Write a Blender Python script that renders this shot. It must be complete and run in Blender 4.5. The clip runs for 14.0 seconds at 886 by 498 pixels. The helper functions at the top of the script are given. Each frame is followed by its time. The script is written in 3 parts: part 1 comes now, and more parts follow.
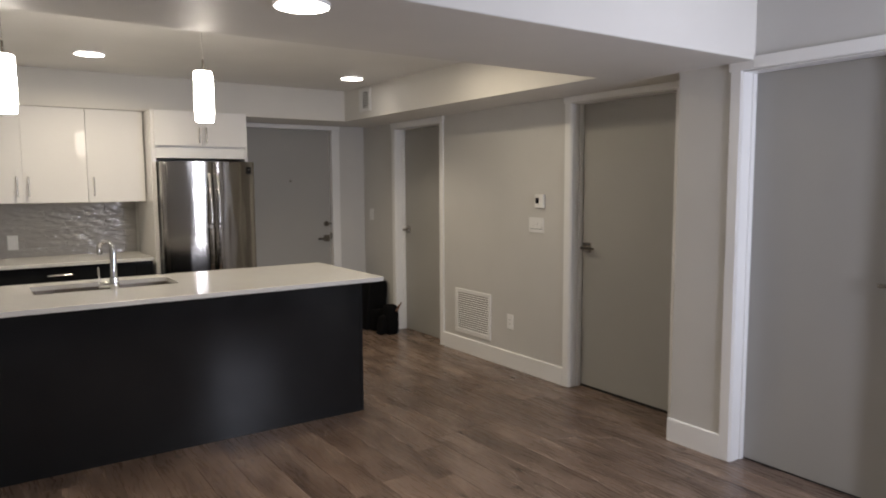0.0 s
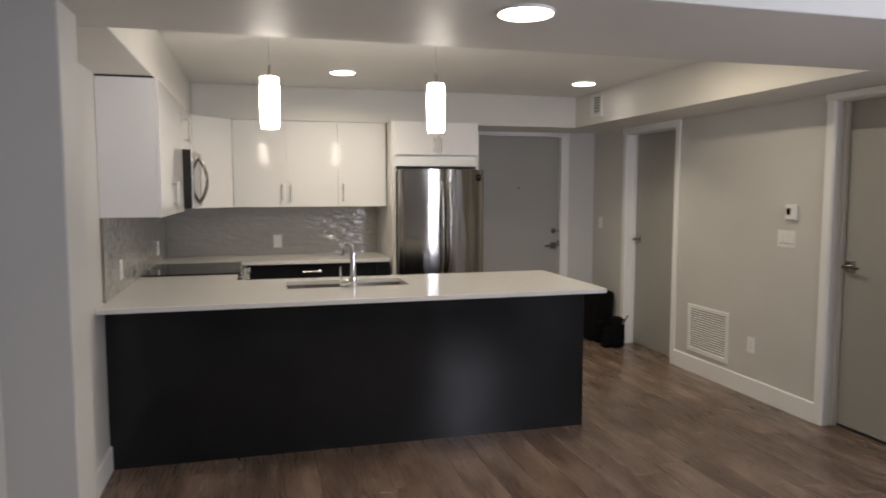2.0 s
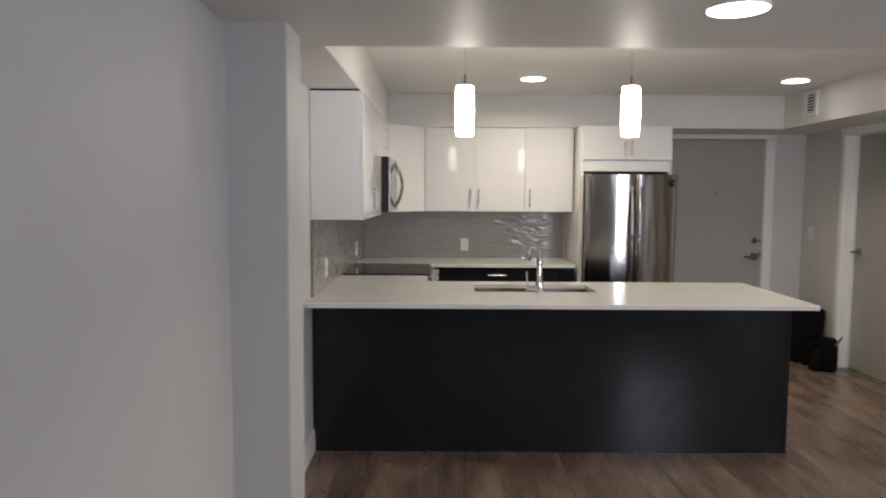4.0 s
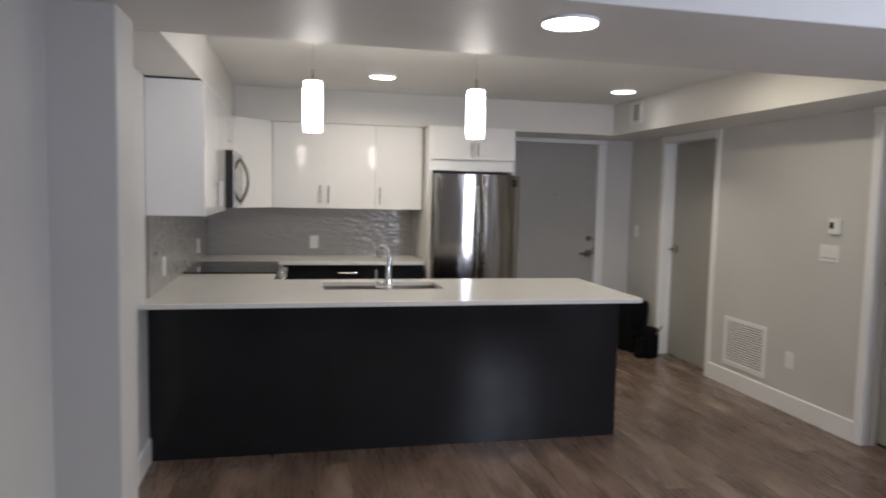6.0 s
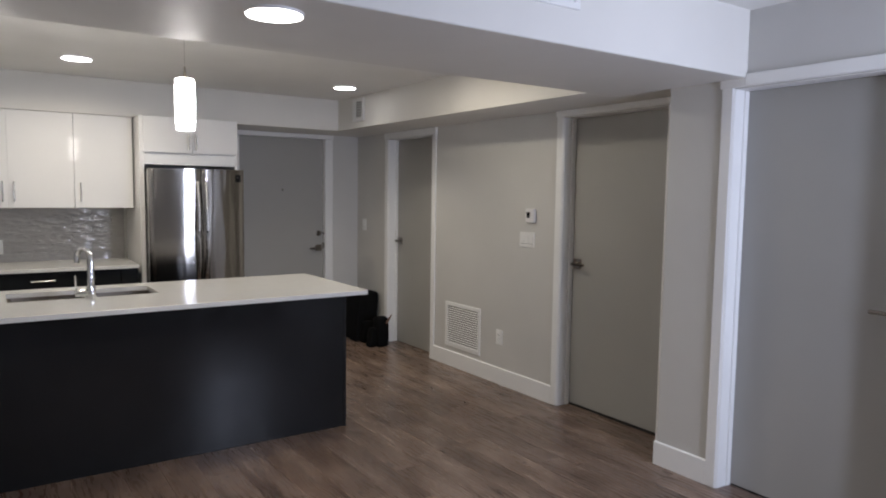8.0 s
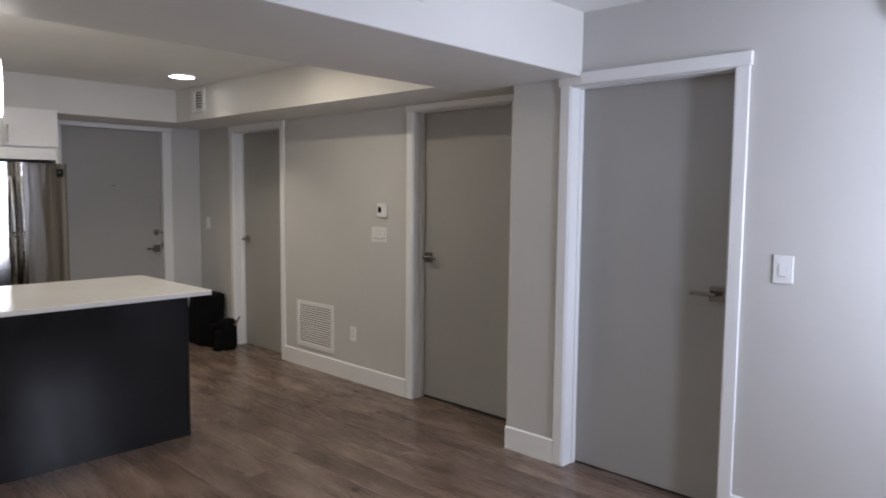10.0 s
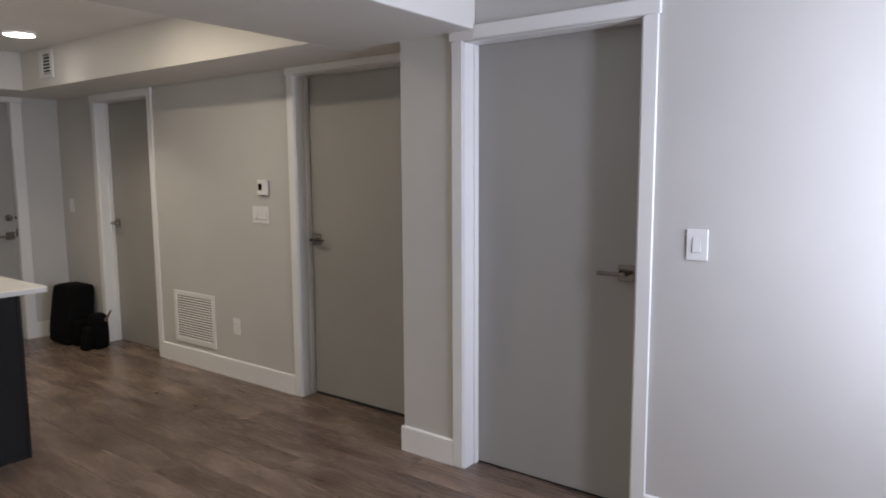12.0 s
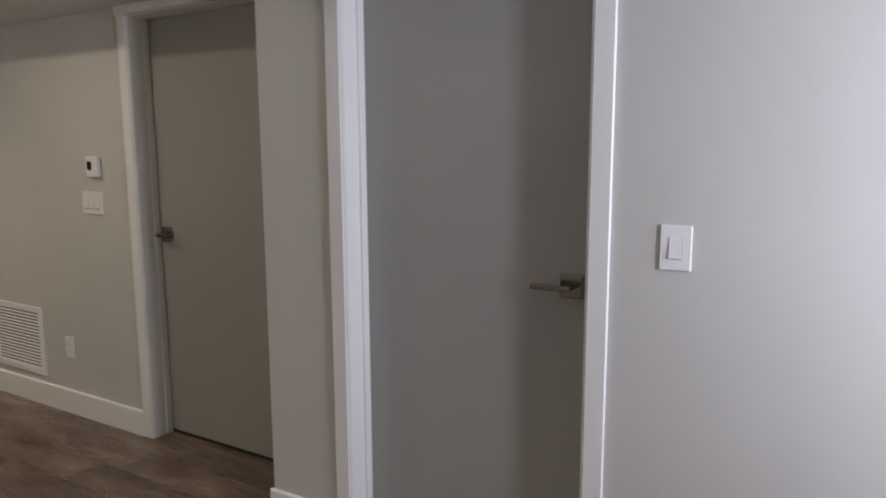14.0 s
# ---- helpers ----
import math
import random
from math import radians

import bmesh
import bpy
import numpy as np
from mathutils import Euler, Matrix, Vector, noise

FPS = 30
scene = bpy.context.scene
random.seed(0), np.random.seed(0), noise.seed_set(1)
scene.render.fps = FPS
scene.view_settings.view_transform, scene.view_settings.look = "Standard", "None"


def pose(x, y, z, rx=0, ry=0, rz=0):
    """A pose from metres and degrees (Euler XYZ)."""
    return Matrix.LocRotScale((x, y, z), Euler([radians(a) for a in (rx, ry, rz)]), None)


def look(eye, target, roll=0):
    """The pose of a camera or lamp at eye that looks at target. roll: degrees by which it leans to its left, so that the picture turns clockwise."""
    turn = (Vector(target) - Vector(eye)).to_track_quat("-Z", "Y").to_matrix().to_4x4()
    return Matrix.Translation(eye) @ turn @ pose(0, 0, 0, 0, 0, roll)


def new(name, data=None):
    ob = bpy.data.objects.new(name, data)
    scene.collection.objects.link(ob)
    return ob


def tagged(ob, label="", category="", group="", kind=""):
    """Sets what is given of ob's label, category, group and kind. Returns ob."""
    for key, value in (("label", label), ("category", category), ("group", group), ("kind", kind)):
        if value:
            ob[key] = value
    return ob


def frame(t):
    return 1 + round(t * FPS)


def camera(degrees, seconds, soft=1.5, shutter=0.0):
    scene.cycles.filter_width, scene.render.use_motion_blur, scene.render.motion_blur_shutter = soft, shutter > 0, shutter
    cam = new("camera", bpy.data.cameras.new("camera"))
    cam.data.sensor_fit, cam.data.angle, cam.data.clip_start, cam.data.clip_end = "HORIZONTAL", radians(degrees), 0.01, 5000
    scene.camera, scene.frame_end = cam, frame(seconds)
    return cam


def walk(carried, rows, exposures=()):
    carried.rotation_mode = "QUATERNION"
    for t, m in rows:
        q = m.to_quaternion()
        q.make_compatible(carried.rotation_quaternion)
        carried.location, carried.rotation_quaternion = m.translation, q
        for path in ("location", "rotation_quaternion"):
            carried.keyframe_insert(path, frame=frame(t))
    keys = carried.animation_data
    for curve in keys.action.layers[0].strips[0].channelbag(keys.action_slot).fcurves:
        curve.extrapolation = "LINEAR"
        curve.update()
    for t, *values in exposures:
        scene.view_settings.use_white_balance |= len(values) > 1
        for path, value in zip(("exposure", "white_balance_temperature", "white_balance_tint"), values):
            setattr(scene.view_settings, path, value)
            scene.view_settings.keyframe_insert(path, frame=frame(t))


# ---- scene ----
cam = camera(66.0, 14.0, soft=1.9, shutter=0.4)
PATH = [
    (0, (0.149, 0.04, 1.516), (1.273, 1.683, 1.324), -0.3),
    (0.5, (0.188, 0.081, 1.517), (1.215, 1.79, 1.355), -0.4),
    (1, (0.232, 0.082, 1.526), (1.13, 1.861, 1.358), -0.3),
    (1.5, (0.244, 0.073, 1.525), (0.954, 1.934, 1.349), -0.0),
    (2, (0.223, 0.076, 1.527), (0.741, 2.0, 1.354), 0.0),
    (2.5, (0.214, 0.077, 1.528), (0.623, 2.027, 1.357), 0.2),
    (3, (0.2, 0.069, 1.523), (0.502, 2.039, 1.361), 0.3),
    (3.2, (0.192, 0.073, 1.53), (0.445, 2.05, 1.369), 0.3),
    (3.9, (0.179, 0.072, 1.53), (0.212, 2.066, 1.37), 0.3),
    (4.6, (0.165, 0.068, 1.529), (0.046, 2.052, 1.37), 0.4),
    (5.3, (0.153, 0.065, 1.528), (0.167, 2.059, 1.371), 0.5),
    (5.5, (0.163, 0.079, 1.537), (0.282, 2.068, 1.373), 0.7),
    (6, (0.194, 0.06, 1.538), (0.622, 2.006, 1.374), 1.3),
    (6.5, (0.208, 0.058, 1.536), (0.91, 1.924, 1.375), 1.4),
    (7, (0.237, 0.052, 1.542), (1.144, 1.827, 1.373), 1.2),
    (7.5, (0.254, 0.054, 1.534), (1.296, 1.753, 1.37), 1.0),
    (8, (0.276, 0.049, 1.54), (1.396, 1.697, 1.375), 0.8),
    (10.5, (0.336, 0.087, 1.5), (1.874, 1.353, 1.315), 0.4),
    (11, (0.43, 0.132, 1.49), (2.034, 1.308, 1.283), -0.0),
    (11.5, (0.597, 0.182, 1.512), (2.204, 1.355, 1.307), -0.4),
    (12, (0.767, 0.245, 1.492), (2.359, 1.432, 1.259), -0.3),
    (12.5, (0.977, 0.375, 1.478), (2.578, 1.548, 1.236), 0.1),
    (13, (1.136, 0.471, 1.462), (2.782, 1.576, 1.195), 0.0),
    (13.5, (1.406, 0.579, 1.479), (3.086, 1.633, 1.223), -0.1),
    (14, (1.609, 0.649, 1.453), (3.314, 1.652, 1.166), -0.2),
]
EXPOSURES = [(0, 0.0, 6800, 10.6), (2, 0.03, 6760, 10.5), (3.2, 0.08, 6650, 10.7), (5.5, 0.09, 6320, 10.5), (6.5, 0.0, 6190, 10.5), (8, 0.02, 6120, 10.9), (10.5, -0.03, 6300, 11.4), (11, -0.03, 6330, 11.5), (12, -0.03, 6530, 11.5), (13, -0.14, 6750, 11.5), (14, -0.33, 6850, 11.6)]
walk(cam, [(t, look(eye, target, roll)) for t, eye, target, roll in PATH], EXPOSURES)

# ---- light ----
world = bpy.data.worlds.new("world")
scene.world = world
world.use_nodes = True
wn = world.node_tree.nodes
sky = wn.new("ShaderNodeTexSky")
sky.sky_type = "NISHITA"
sky.sun_disc = False
sky.sun_elevation = radians(32)
sky.sun_rotation = radians(20)
world.node_tree.links.new(sky.outputs["Color"], wn["Background"].inputs["Color"])
wn["Background"].inputs["Strength"].default_value = 0.12


def lamp(name, kind, m, power, colour, size, size_y=0.0, spread=180):
    data = bpy.data.lights.new(name, kind)
    data.energy, data.color = power, colour
    if kind == "AREA":
        data.shape = "RECTANGLE" if size_y else "DISK"
        data.size = size
        if size_y:
            data.size_y = size_y
        data.spread = radians(spread)
    else:
        data.shadow_soft_size = size
    ob = new(name, data)
    ob.matrix_world = m
    return ob


DAY = (0.765, 0.815, 1.0)
LED = (1.0, 0.875, 0.67)
# patio windows: x0, x1, watts of sky light, the way it comes in, spread
WINDOWS = [(2.56, 2.82, 34.0, 0.10, 180), (2.90, 3.28, 20, 0.0, 180)]
WZ0, WZ1 = 0.82, 2.00
SOUTH = -0.55
DOWNLIGHTS = [(1.107, 2.285, 2.13), (0.855, 5.35, 2.42), (2.87, 5.38, 2.42), (2.52, 3.82, 2.42)]
PENDANTS = [(0.288, 3.72), (1.164, 3.72)]
for wx0, wx1, watts, way, spread in WINDOWS:
    wx = (wx0 + wx1) / 2
    lamp("window_sky_light", "AREA", look((wx, SOUTH + 0.02 + 0.2 * way, (WZ0 + WZ1) / 2), (wx + way, SOUTH + 1.66 + 0.2 * way, 1.45)), watts, DAY, wx1 - wx0 - 0.04, WZ1 - WZ0 - 0.06, spread)
for (dx, dy, dz), power, spread in zip(DOWNLIGHTS, (8.5, 11.5, 5.4), (130, 165, 108)):
    lamp("downlight_lamp", "AREA", pose(dx, dy, dz - 0.022), power, LED, 0.14, 0.0, spread)
lamp("downlight_lamp", "AREA", pose(2.52, 3.82, 2.398), 10.0, LED, 0.14)

# ---- materials ----


class Mat:
    """A small builder for node materials in object or world space."""

    def __init__(self, name, colour=(0.5, 0.5, 0.5), rough=0.5, metal=0.0, spec=0.5):
        self.m = bpy.data.materials.new(name)
        self.m.use_nodes = True
        self.t = self.m.node_tree
        self.b = self.t.nodes["Principled BSDF"]
        self.b.inputs["Base Color"].default_value = (*colour, 1)
        self.b.inputs["Roughness"].default_value = rough
        self.b.inputs["Metallic"].default_value = metal
        self.b.inputs["Specular IOR Level"].default_value = spec

    def node(self, kind, **values):
        n = self.t.nodes.new(kind)
        for k, v in values.items():
            n.inputs[k].default_value = v
        return n

    def link(self, a, b):
        self.t.links.new(a, b)

    def coords(self, scale=(1, 1, 1), rot=(0, 0, 0), space="Object"):
        c = self.node("ShaderNodeTexCoord")
        p = self.node("ShaderNodeMapping", Scale=scale, Rotation=rot)
        self.link(c.outputs[space], p.inputs["Vector"])
        return p.outputs["Vector"]

    def noise(self, vec, scale, detail=4.0, rough=0.55):
        n = self.node("ShaderNodeTexNoise", Scale=scale, Detail=detail, Roughness=rough)
        self.link(vec, n.inputs["Vector"])
        return n.outputs["Fac"]

    def ramp(self, fac, stops):
        r = self.node("ShaderNodeValToRGB")
        while len(r.color_ramp.elements) < len(stops):
            r.color_ramp.elements.new(0.5)
        for e, (p, c) in zip(r.color_ramp.elements, stops):
            e.position = p
            e.color = (*c, 1) if len(c) == 3 else (c[0], c[0], c[0], 1)
        self.link(fac, r.inputs["Fac"])
        return r.outputs["Color"]

    def mix(self, fac, a, b, mode="MIX"):
        n = self.t.nodes.new("ShaderNodeMix")
        n.data_type, n.blend_type = "RGBA", mode
        if isinstance(fac, float):
            n.inputs[0].default_value = fac
        else:
            self.link(fac, n.inputs[0])
        for s, v in ((6, a), (7, b)):
            if isinstance(v, tuple):
                n.inputs[s].default_value = (*v, 1)
            else:
                self.link(v, n.inputs[s])
        return n.outputs[2]

    def bump(self, height, strength, distance):
        n = self.node("ShaderNodeBump", Strength=strength, Distance=distance)
        self.link(height, n.inputs["Height"])
        self.link(n.outputs["Normal"], self.b.inputs["Normal"])

    def set(self, socket, out):
        self.link(out, self.b.inputs[socket])


def painted(name, colour, rough, grain=260.0, depth=0.0004, vary=0.04, spec=0.4):
    m = Mat(name, colour, rough, 0, spec)
    v = m.coords(space="Object")
    big = m.noise(v, 1.3, 3)
    lo = tuple(c * (1 - vary) for c in colour)
    hi = tuple(min(1, c * (1 + vary)) for c in colour)
    m.set("Base Color", m.ramp(big, [(0.3, lo), (0.7, hi)]))
    fine = m.noise(v, grain, 2)
    m.bump(fine, 0.25, depth)
    m.set("Roughness", m.ramp(m.noise(v, 6, 4), [(0.3, (rough * 0.92,)), (0.7, (min(1, rough * 1.08),))]))
    return m.m


MAT_WALL = painted("wall_paint", (0.575, 0.567, 0.543), 0.55)
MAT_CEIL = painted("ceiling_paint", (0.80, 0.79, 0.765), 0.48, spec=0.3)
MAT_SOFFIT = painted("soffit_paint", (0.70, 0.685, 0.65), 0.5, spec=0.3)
MAT_TRIM = painted("trim_paint", (0.80, 0.80, 0.79), 0.38, 90, 0.0002, 0.02)
MAT_DOOR = painted("door_paint", (0.355, 0.350, 0.330), 0.42, 160, 0.0003, 0.03)
MAT_PLASTIC = painted("white_plastic", (0.80, 0.80, 0.79), 0.35, 40, 0.0, 0.01)


def gloss_white():
    m = Mat("gloss_white_laminate", (0.79, 0.785, 0.785), 0.06, 0, 0.2)
    v = m.coords()
    m.bump(m.noise(v, 2.5, 1), 0.02, 0.002)
    m.set("Roughness", m.ramp(m.noise(v, 14, 3), [(0.3, (0.03,)), (0.8, (0.055,))]))
    return m.m


MAT_GLOSS = gloss_white()


def dark_laminate():
    m = Mat("dark_laminate", (0.015, 0.015, 0.016), 0.26, 0, 0.24)
    v = m.coords()
    m.set("Base Color", m.ramp(m.noise(v, 2.2, 2), [(0.3, (0.0125, 0.0131, 0.0141)), (0.75, (0.0175, 0.0184, 0.0198))]))
    g = m.noise(m.coords((300, 300, 18)), 1.0, 3)
    m.bump(g, 0.05, 0.0003)
    wipe = m.node("ShaderNodeMapping", Scale=(4, 4, 26))
    m.link(m.coords((1, 1, 1), (0, 0.75, 0)), wipe.inputs["Vector"])
    m.set("Roughness", m.ramp(m.noise(wipe.outputs["Vector"], 1.0, 5), [(0.35, (0.09,)), (0.65, (0.20,))]))
    return m.m


MAT_DARK = dark_laminate()


def quartz():
    m = Mat("white_quartz", (0.72, 0.71, 0.66), 0.14, 0, 0.5)
    v = m.coords()
    a = m.ramp(m.noise(v, 420, 2), [(0.36, (0.66, 0.65, 0.62)), (0.52, (0.755, 0.75, 0.725))])
    b = m.ramp(m.noise(v, 2.5, 4), [(0.35, (0.965, 0.965, 0.96)), (0.7, (1, 1, 1))])
    m.set("Base Color", m.mix(1.0, a, b, "MULTIPLY"))
    m.set("Roughness", m.ramp(m.noise(v, 20, 4), [(0.3, (0.125,)), (0.7, (0.155,))]))
    return m.m


MAT_QUARTZ = quartz()


def wood_floor():
    m = Mat("vinyl_plank", (0.2, 0.15, 0.12), 0.38, 0, 0.45)
    c = m.node("ShaderNodeTexCoord")
    info = m.node("ShaderNodeObjectInfo")
    shift = m.node("ShaderNodeVectorMath")
    shift.operation = "SCALE"
    shift.inputs[0].default_value = (37.0, 91.0, 13.0)
    m.link(info.outputs["Random"], shift.inputs["Scale"])
    add = m.node("ShaderNodeVectorMath")
    m.link(c.outputs["Object"], add.inputs[0])
    m.link(shift.outputs[0], add.inputs[1])

    def mapped(scale):
        p = m.node("ShaderNodeMapping", Scale=scale)
        m.link(add.outputs[0], p.inputs["Vector"])
        return p.outputs["Vector"]

    bend = m.node("ShaderNodeTexNoise", Scale=3.0, Detail=2.0)
    m.link(add.outputs[0], bend.inputs["Vector"])
    bent = m.node("ShaderNodeVectorMath")
    bent.operation = "MULTIPLY_ADD"
    bent.inputs[1].default_value = (0.09, 0.09, 0.0)
    m.link(bend.outputs["Color"], bent.inputs[0])
    m.link(add.outputs[0], bent.inputs[2])

    def wavy(scale):
        p = m.node("ShaderNodeMapping", Scale=scale)
        m.link(bent.outputs[0], p.inputs["Vector"])
        return p.outputs["Vector"]

    broad = m.noise(wavy((7.5, 1.9, 1)), 1.0, 5, 0.58)
    grain = m.noise(wavy((64, 4.0, 1)), 1.0, 5, 0.6)
    base = m.ramp(broad, [(0.31, (0.092, 0.063, 0.049)), (0.50, (0.165, 0.117, 0.092)), (0.68, (0.256, 0.191, 0.155))])
    g = m.ramp(grain, [(0.30, (0.82, 0.80, 0.78)), (0.62, (1.03, 1.02, 1.01))])
    col = m.mix(1.0, base, g, "MULTIPLY")
    tone = m.ramp(info.outputs["Random"], [(0.0, (0.86, 0.86, 0.87)), (1.0, (1.13, 1.12, 1.10))])
    col = m.mix(1.0, col, tone, "MULTIPLY")
    cracks = m.ramp(m.noise(wavy((15, 2.2, 1)), 1.0, 3, 0.5), [(0.64, (0.0,)), (0.78, (0.6,))])
    col = m.mix(cracks, col, (0.060, 0.042, 0.034))
    knots = m.ramp(m.noise(wavy((17, 8.5, 1)), 1.0, 2, 0.5), [(0.67, (0.0,)), (0.74, (0.85,))])
    col = m.mix(knots, col, (0.040, 0.027, 0.021))
    m.set("Base Color", col)
    m.set("Roughness", m.ramp(grain, [(0.3, (0.34,)), (0.7, (0.23,))]))
    m.bump(grain, 0.12, 0.0004)
    return m.m


MAT_FLOOR = wood_floor()
MAT_SUB = Mat("joint_shadow_gap", (0.03, 0.025, 0.02), 0.9).m


def steel(name="brushed_steel", colour=(0.55, 0.54, 0.52), rough=0.24, stretch=(3, 3, 260), aniso=0.0):
    m = Mat(name, colour, rough, 1.0)
    g = m.noise(m.coords(stretch), 1.0, 3)
    m.set("Roughness", m.ramp(g, [(0.25, (rough * 0.8,)), (0.75, (rough * 1.25,))]))
    m.bump(g, 0.06, 0.0003)
    return m.m


MAT_STEEL = steel()


def fridge_steel():
    """Brushed sheet that draws reflections out up and down, in slightly wavy streaks."""
    m = Mat("fridge_steel", (0.37, 0.352, 0.33), 0.30, 1.0)
    t = m.node("ShaderNodeTangent")
    t.direction_type, t.axis = "RADIAL", "X"
    m.link(t.outputs["Tangent"], m.b.inputs["Tangent"])
    m.b.inputs["Anisotropic"].default_value = 0.9
    m.set("Roughness", m.ramp(m.noise(m.coords((2, 2, 320)), 1.0, 3), [(0.25, (0.10,)), (0.75, (0.125,))]))
    m.bump(m.noise(m.coords((9, 9, 1.3)), 1.0, 1), 0.5, 0.006)
    return m.m


MAT_FRIDGE = fridge_steel()
MAT_SINK = steel("sink_steel", (0.27, 0.24, 0.21), 0.30, (200, 8, 8))
MAT_CHROME = steel("chrome", (0.62, 0.62, 0.62), 0.07, (20, 20, 20))
MAT_NICKEL = Mat("satin_nickel", (0.29, 0.268, 0.242), 0.22, 1.0).m
MAT_BLACK = Mat("black_plastic", (0.012, 0.012, 0.013), 0.35).m
MAT_GLASS_BLACK = Mat("black_glass", (0.006, 0.006, 0.007), 0.06, 0, 0.35).m
MAT_SLOT = Mat("dark_slot", (0.02, 0.02, 0.02), 0.8).m
MAT_FILTER = painted("grey_filter_mesh", (0.22, 0.215, 0.205), 0.8)
MAT_TAN = Mat("tan_webbing", (0.16, 0.09, 0.06), 0.8).m
MAT_RED = Mat("red_print", (0.45, 0.04, 0.03), 0.5).m


def tile_mat():
    m = Mat("glazed_grey_tile", (0.30, 0.285, 0.27), 0.045, 0, 0.65)
    v = m.coords(space="Object")
    info = m.node("ShaderNodeObjectInfo")
    m.set("Base Color", m.ramp(info.outputs["Random"], [(0.0, (0.365, 0.352, 0.338)), (1.0, (0.385, 0.372, 0.357))]))
    add = m.node("ShaderNodeVectorMath")
    shift = m.node("ShaderNodeVectorMath")
    shift.operation = "SCALE"
    shift.inputs[0].default_value = (17.0, 31.0, 23.0)
    m.link(info.outputs["Random"], shift.inputs["Scale"])
    m.link(v, add.inputs[0])
    m.link(shift.outputs[0], add.inputs[1])
    wave = m.node("ShaderNodeMapping", Scale=(13, 13, 27))
    m.link(add.outputs[0], wave.inputs["Vector"])
    m.bump(m.noise(wave.outputs["Vector"], 1.0, 1.5, 0.4), 1.0, 0.0115)
    return m.m


MAT_TILE = tile_mat()
MAT_GROUT = painted("grout", (0.36, 0.35, 0.335), 0.85)


def fabric():
    m = Mat("black_nylon", (0.004, 0.004, 0.0045), 0.85, 0, 0.15)
    v = m.coords()
    m.set("Base Color", m.ramp(m.noise(v, 12, 4), [(0.3, (0.0014, 0.0014, 0.0017)), (0.7, (0.0035, 0.0035, 0.004))]))
    m.bump(m.noise(v, 500, 2), 0.4, 0.0008)
    return m.m


MAT_NYLON = fabric()


def glow(name, colour, strength):
    m = Mat(name, (0.9, 0.9, 0.88), 0.4)
    m.b.inputs["Emission Color"].default_value = (*colour, 1)
    m.b.inputs["Emission Strength"].default_value = strength
    return m.m


MAT_LED = glow("led_diffuser", (1.0, 0.95, 0.90), 12.0)
MAT_SHADE = glow("opal_glass_shade", (1.0, 0.935, 0.85), 23.0)


def pane_glass():
    m = Mat("window_glass", (1, 1, 1), 0.0)
    m.b.inputs["Transmission Weight"].default_value = 1.0
    m.b.inputs["IOR"].default_value = 1.02
    return m.m


MAT_PANE = pane_glass()

# ---- mesh helpers ----


def box(x0, x1, y0, y1, z0, z1, bevel=0.0, seg=2):
    bm = bmesh.new()
    bmesh.ops.create_cube(bm, size=1)
    bmesh.ops.scale(bm, vec=(x1 - x0, y1 - y0, z1 - z0), verts=bm.verts)
    bmesh.ops.translate(bm, vec=((x0 + x1) / 2, (y0 + y1) / 2, (z0 + z1) / 2), verts=bm.verts)
    if bevel:
        bmesh.ops.bevel(bm, geom=bm.edges[:], offset=bevel, segments=seg, affect="EDGES", profile=0.5)
    return bm


def cyl(p0, p1, r0, r1=None, n=24, bevel=0.0):
    r1 = r0 if r1 is None else r1
    a, b = Vector(p0), Vector(p1)
    bm = bmesh.new()
    bmesh.ops.create_cone(bm, cap_ends=True, segments=n, radius1=r0, radius2=r1, depth=(b - a).length)
    if bevel:
        rim = [e for e in bm.edges if all(abs(abs(v.co.z) - (b - a).length / 2) < 1e-6 for v in e.verts)]
        bmesh.ops.bevel(bm, geom=rim, offset=bevel, segments=3, affect="EDGES", profile=0.5)
    m = (b - a).to_track_quat("Z", "Y").to_matrix().to_4x4()
    bmesh.ops.transform(bm, matrix=Matrix.Translation((a + b) / 2) @ m, verts=bm.verts)
    return bm


def join(*bms):
    out = bmesh.new()
    for b in bms:
        me = bpy.data.meshes.new("tmp")
        b.to_mesh(me)
        out.from_mesh(me)
        bpy.data.meshes.remove(me)
        b.free()
    return out


def prism(points, lo, hi, axis="z"):
    """A polygon in the plan (or in the y-z / x-z plane), drawn out from lo to hi."""
    bm = bmesh.new()

    def at(p, h):
        return {"z": (p[0], p[1], h), "x": (h, p[0], p[1]), "y": (p[0], h, p[1])}[axis]

    low = [bm.verts.new(at(p, lo)) for p in points]
    top = [bm.verts.new(at(p, hi)) for p in points]
    bm.faces.new(low)
    bm.faces.new(top)
    for i in range(len(points)):
        j = (i + 1) % len(points)
        bm.faces.new((low[i], low[j], top[j], top[i]))
    bmesh.ops.recalc_face_normals(bm, faces=bm.faces)
    return bm


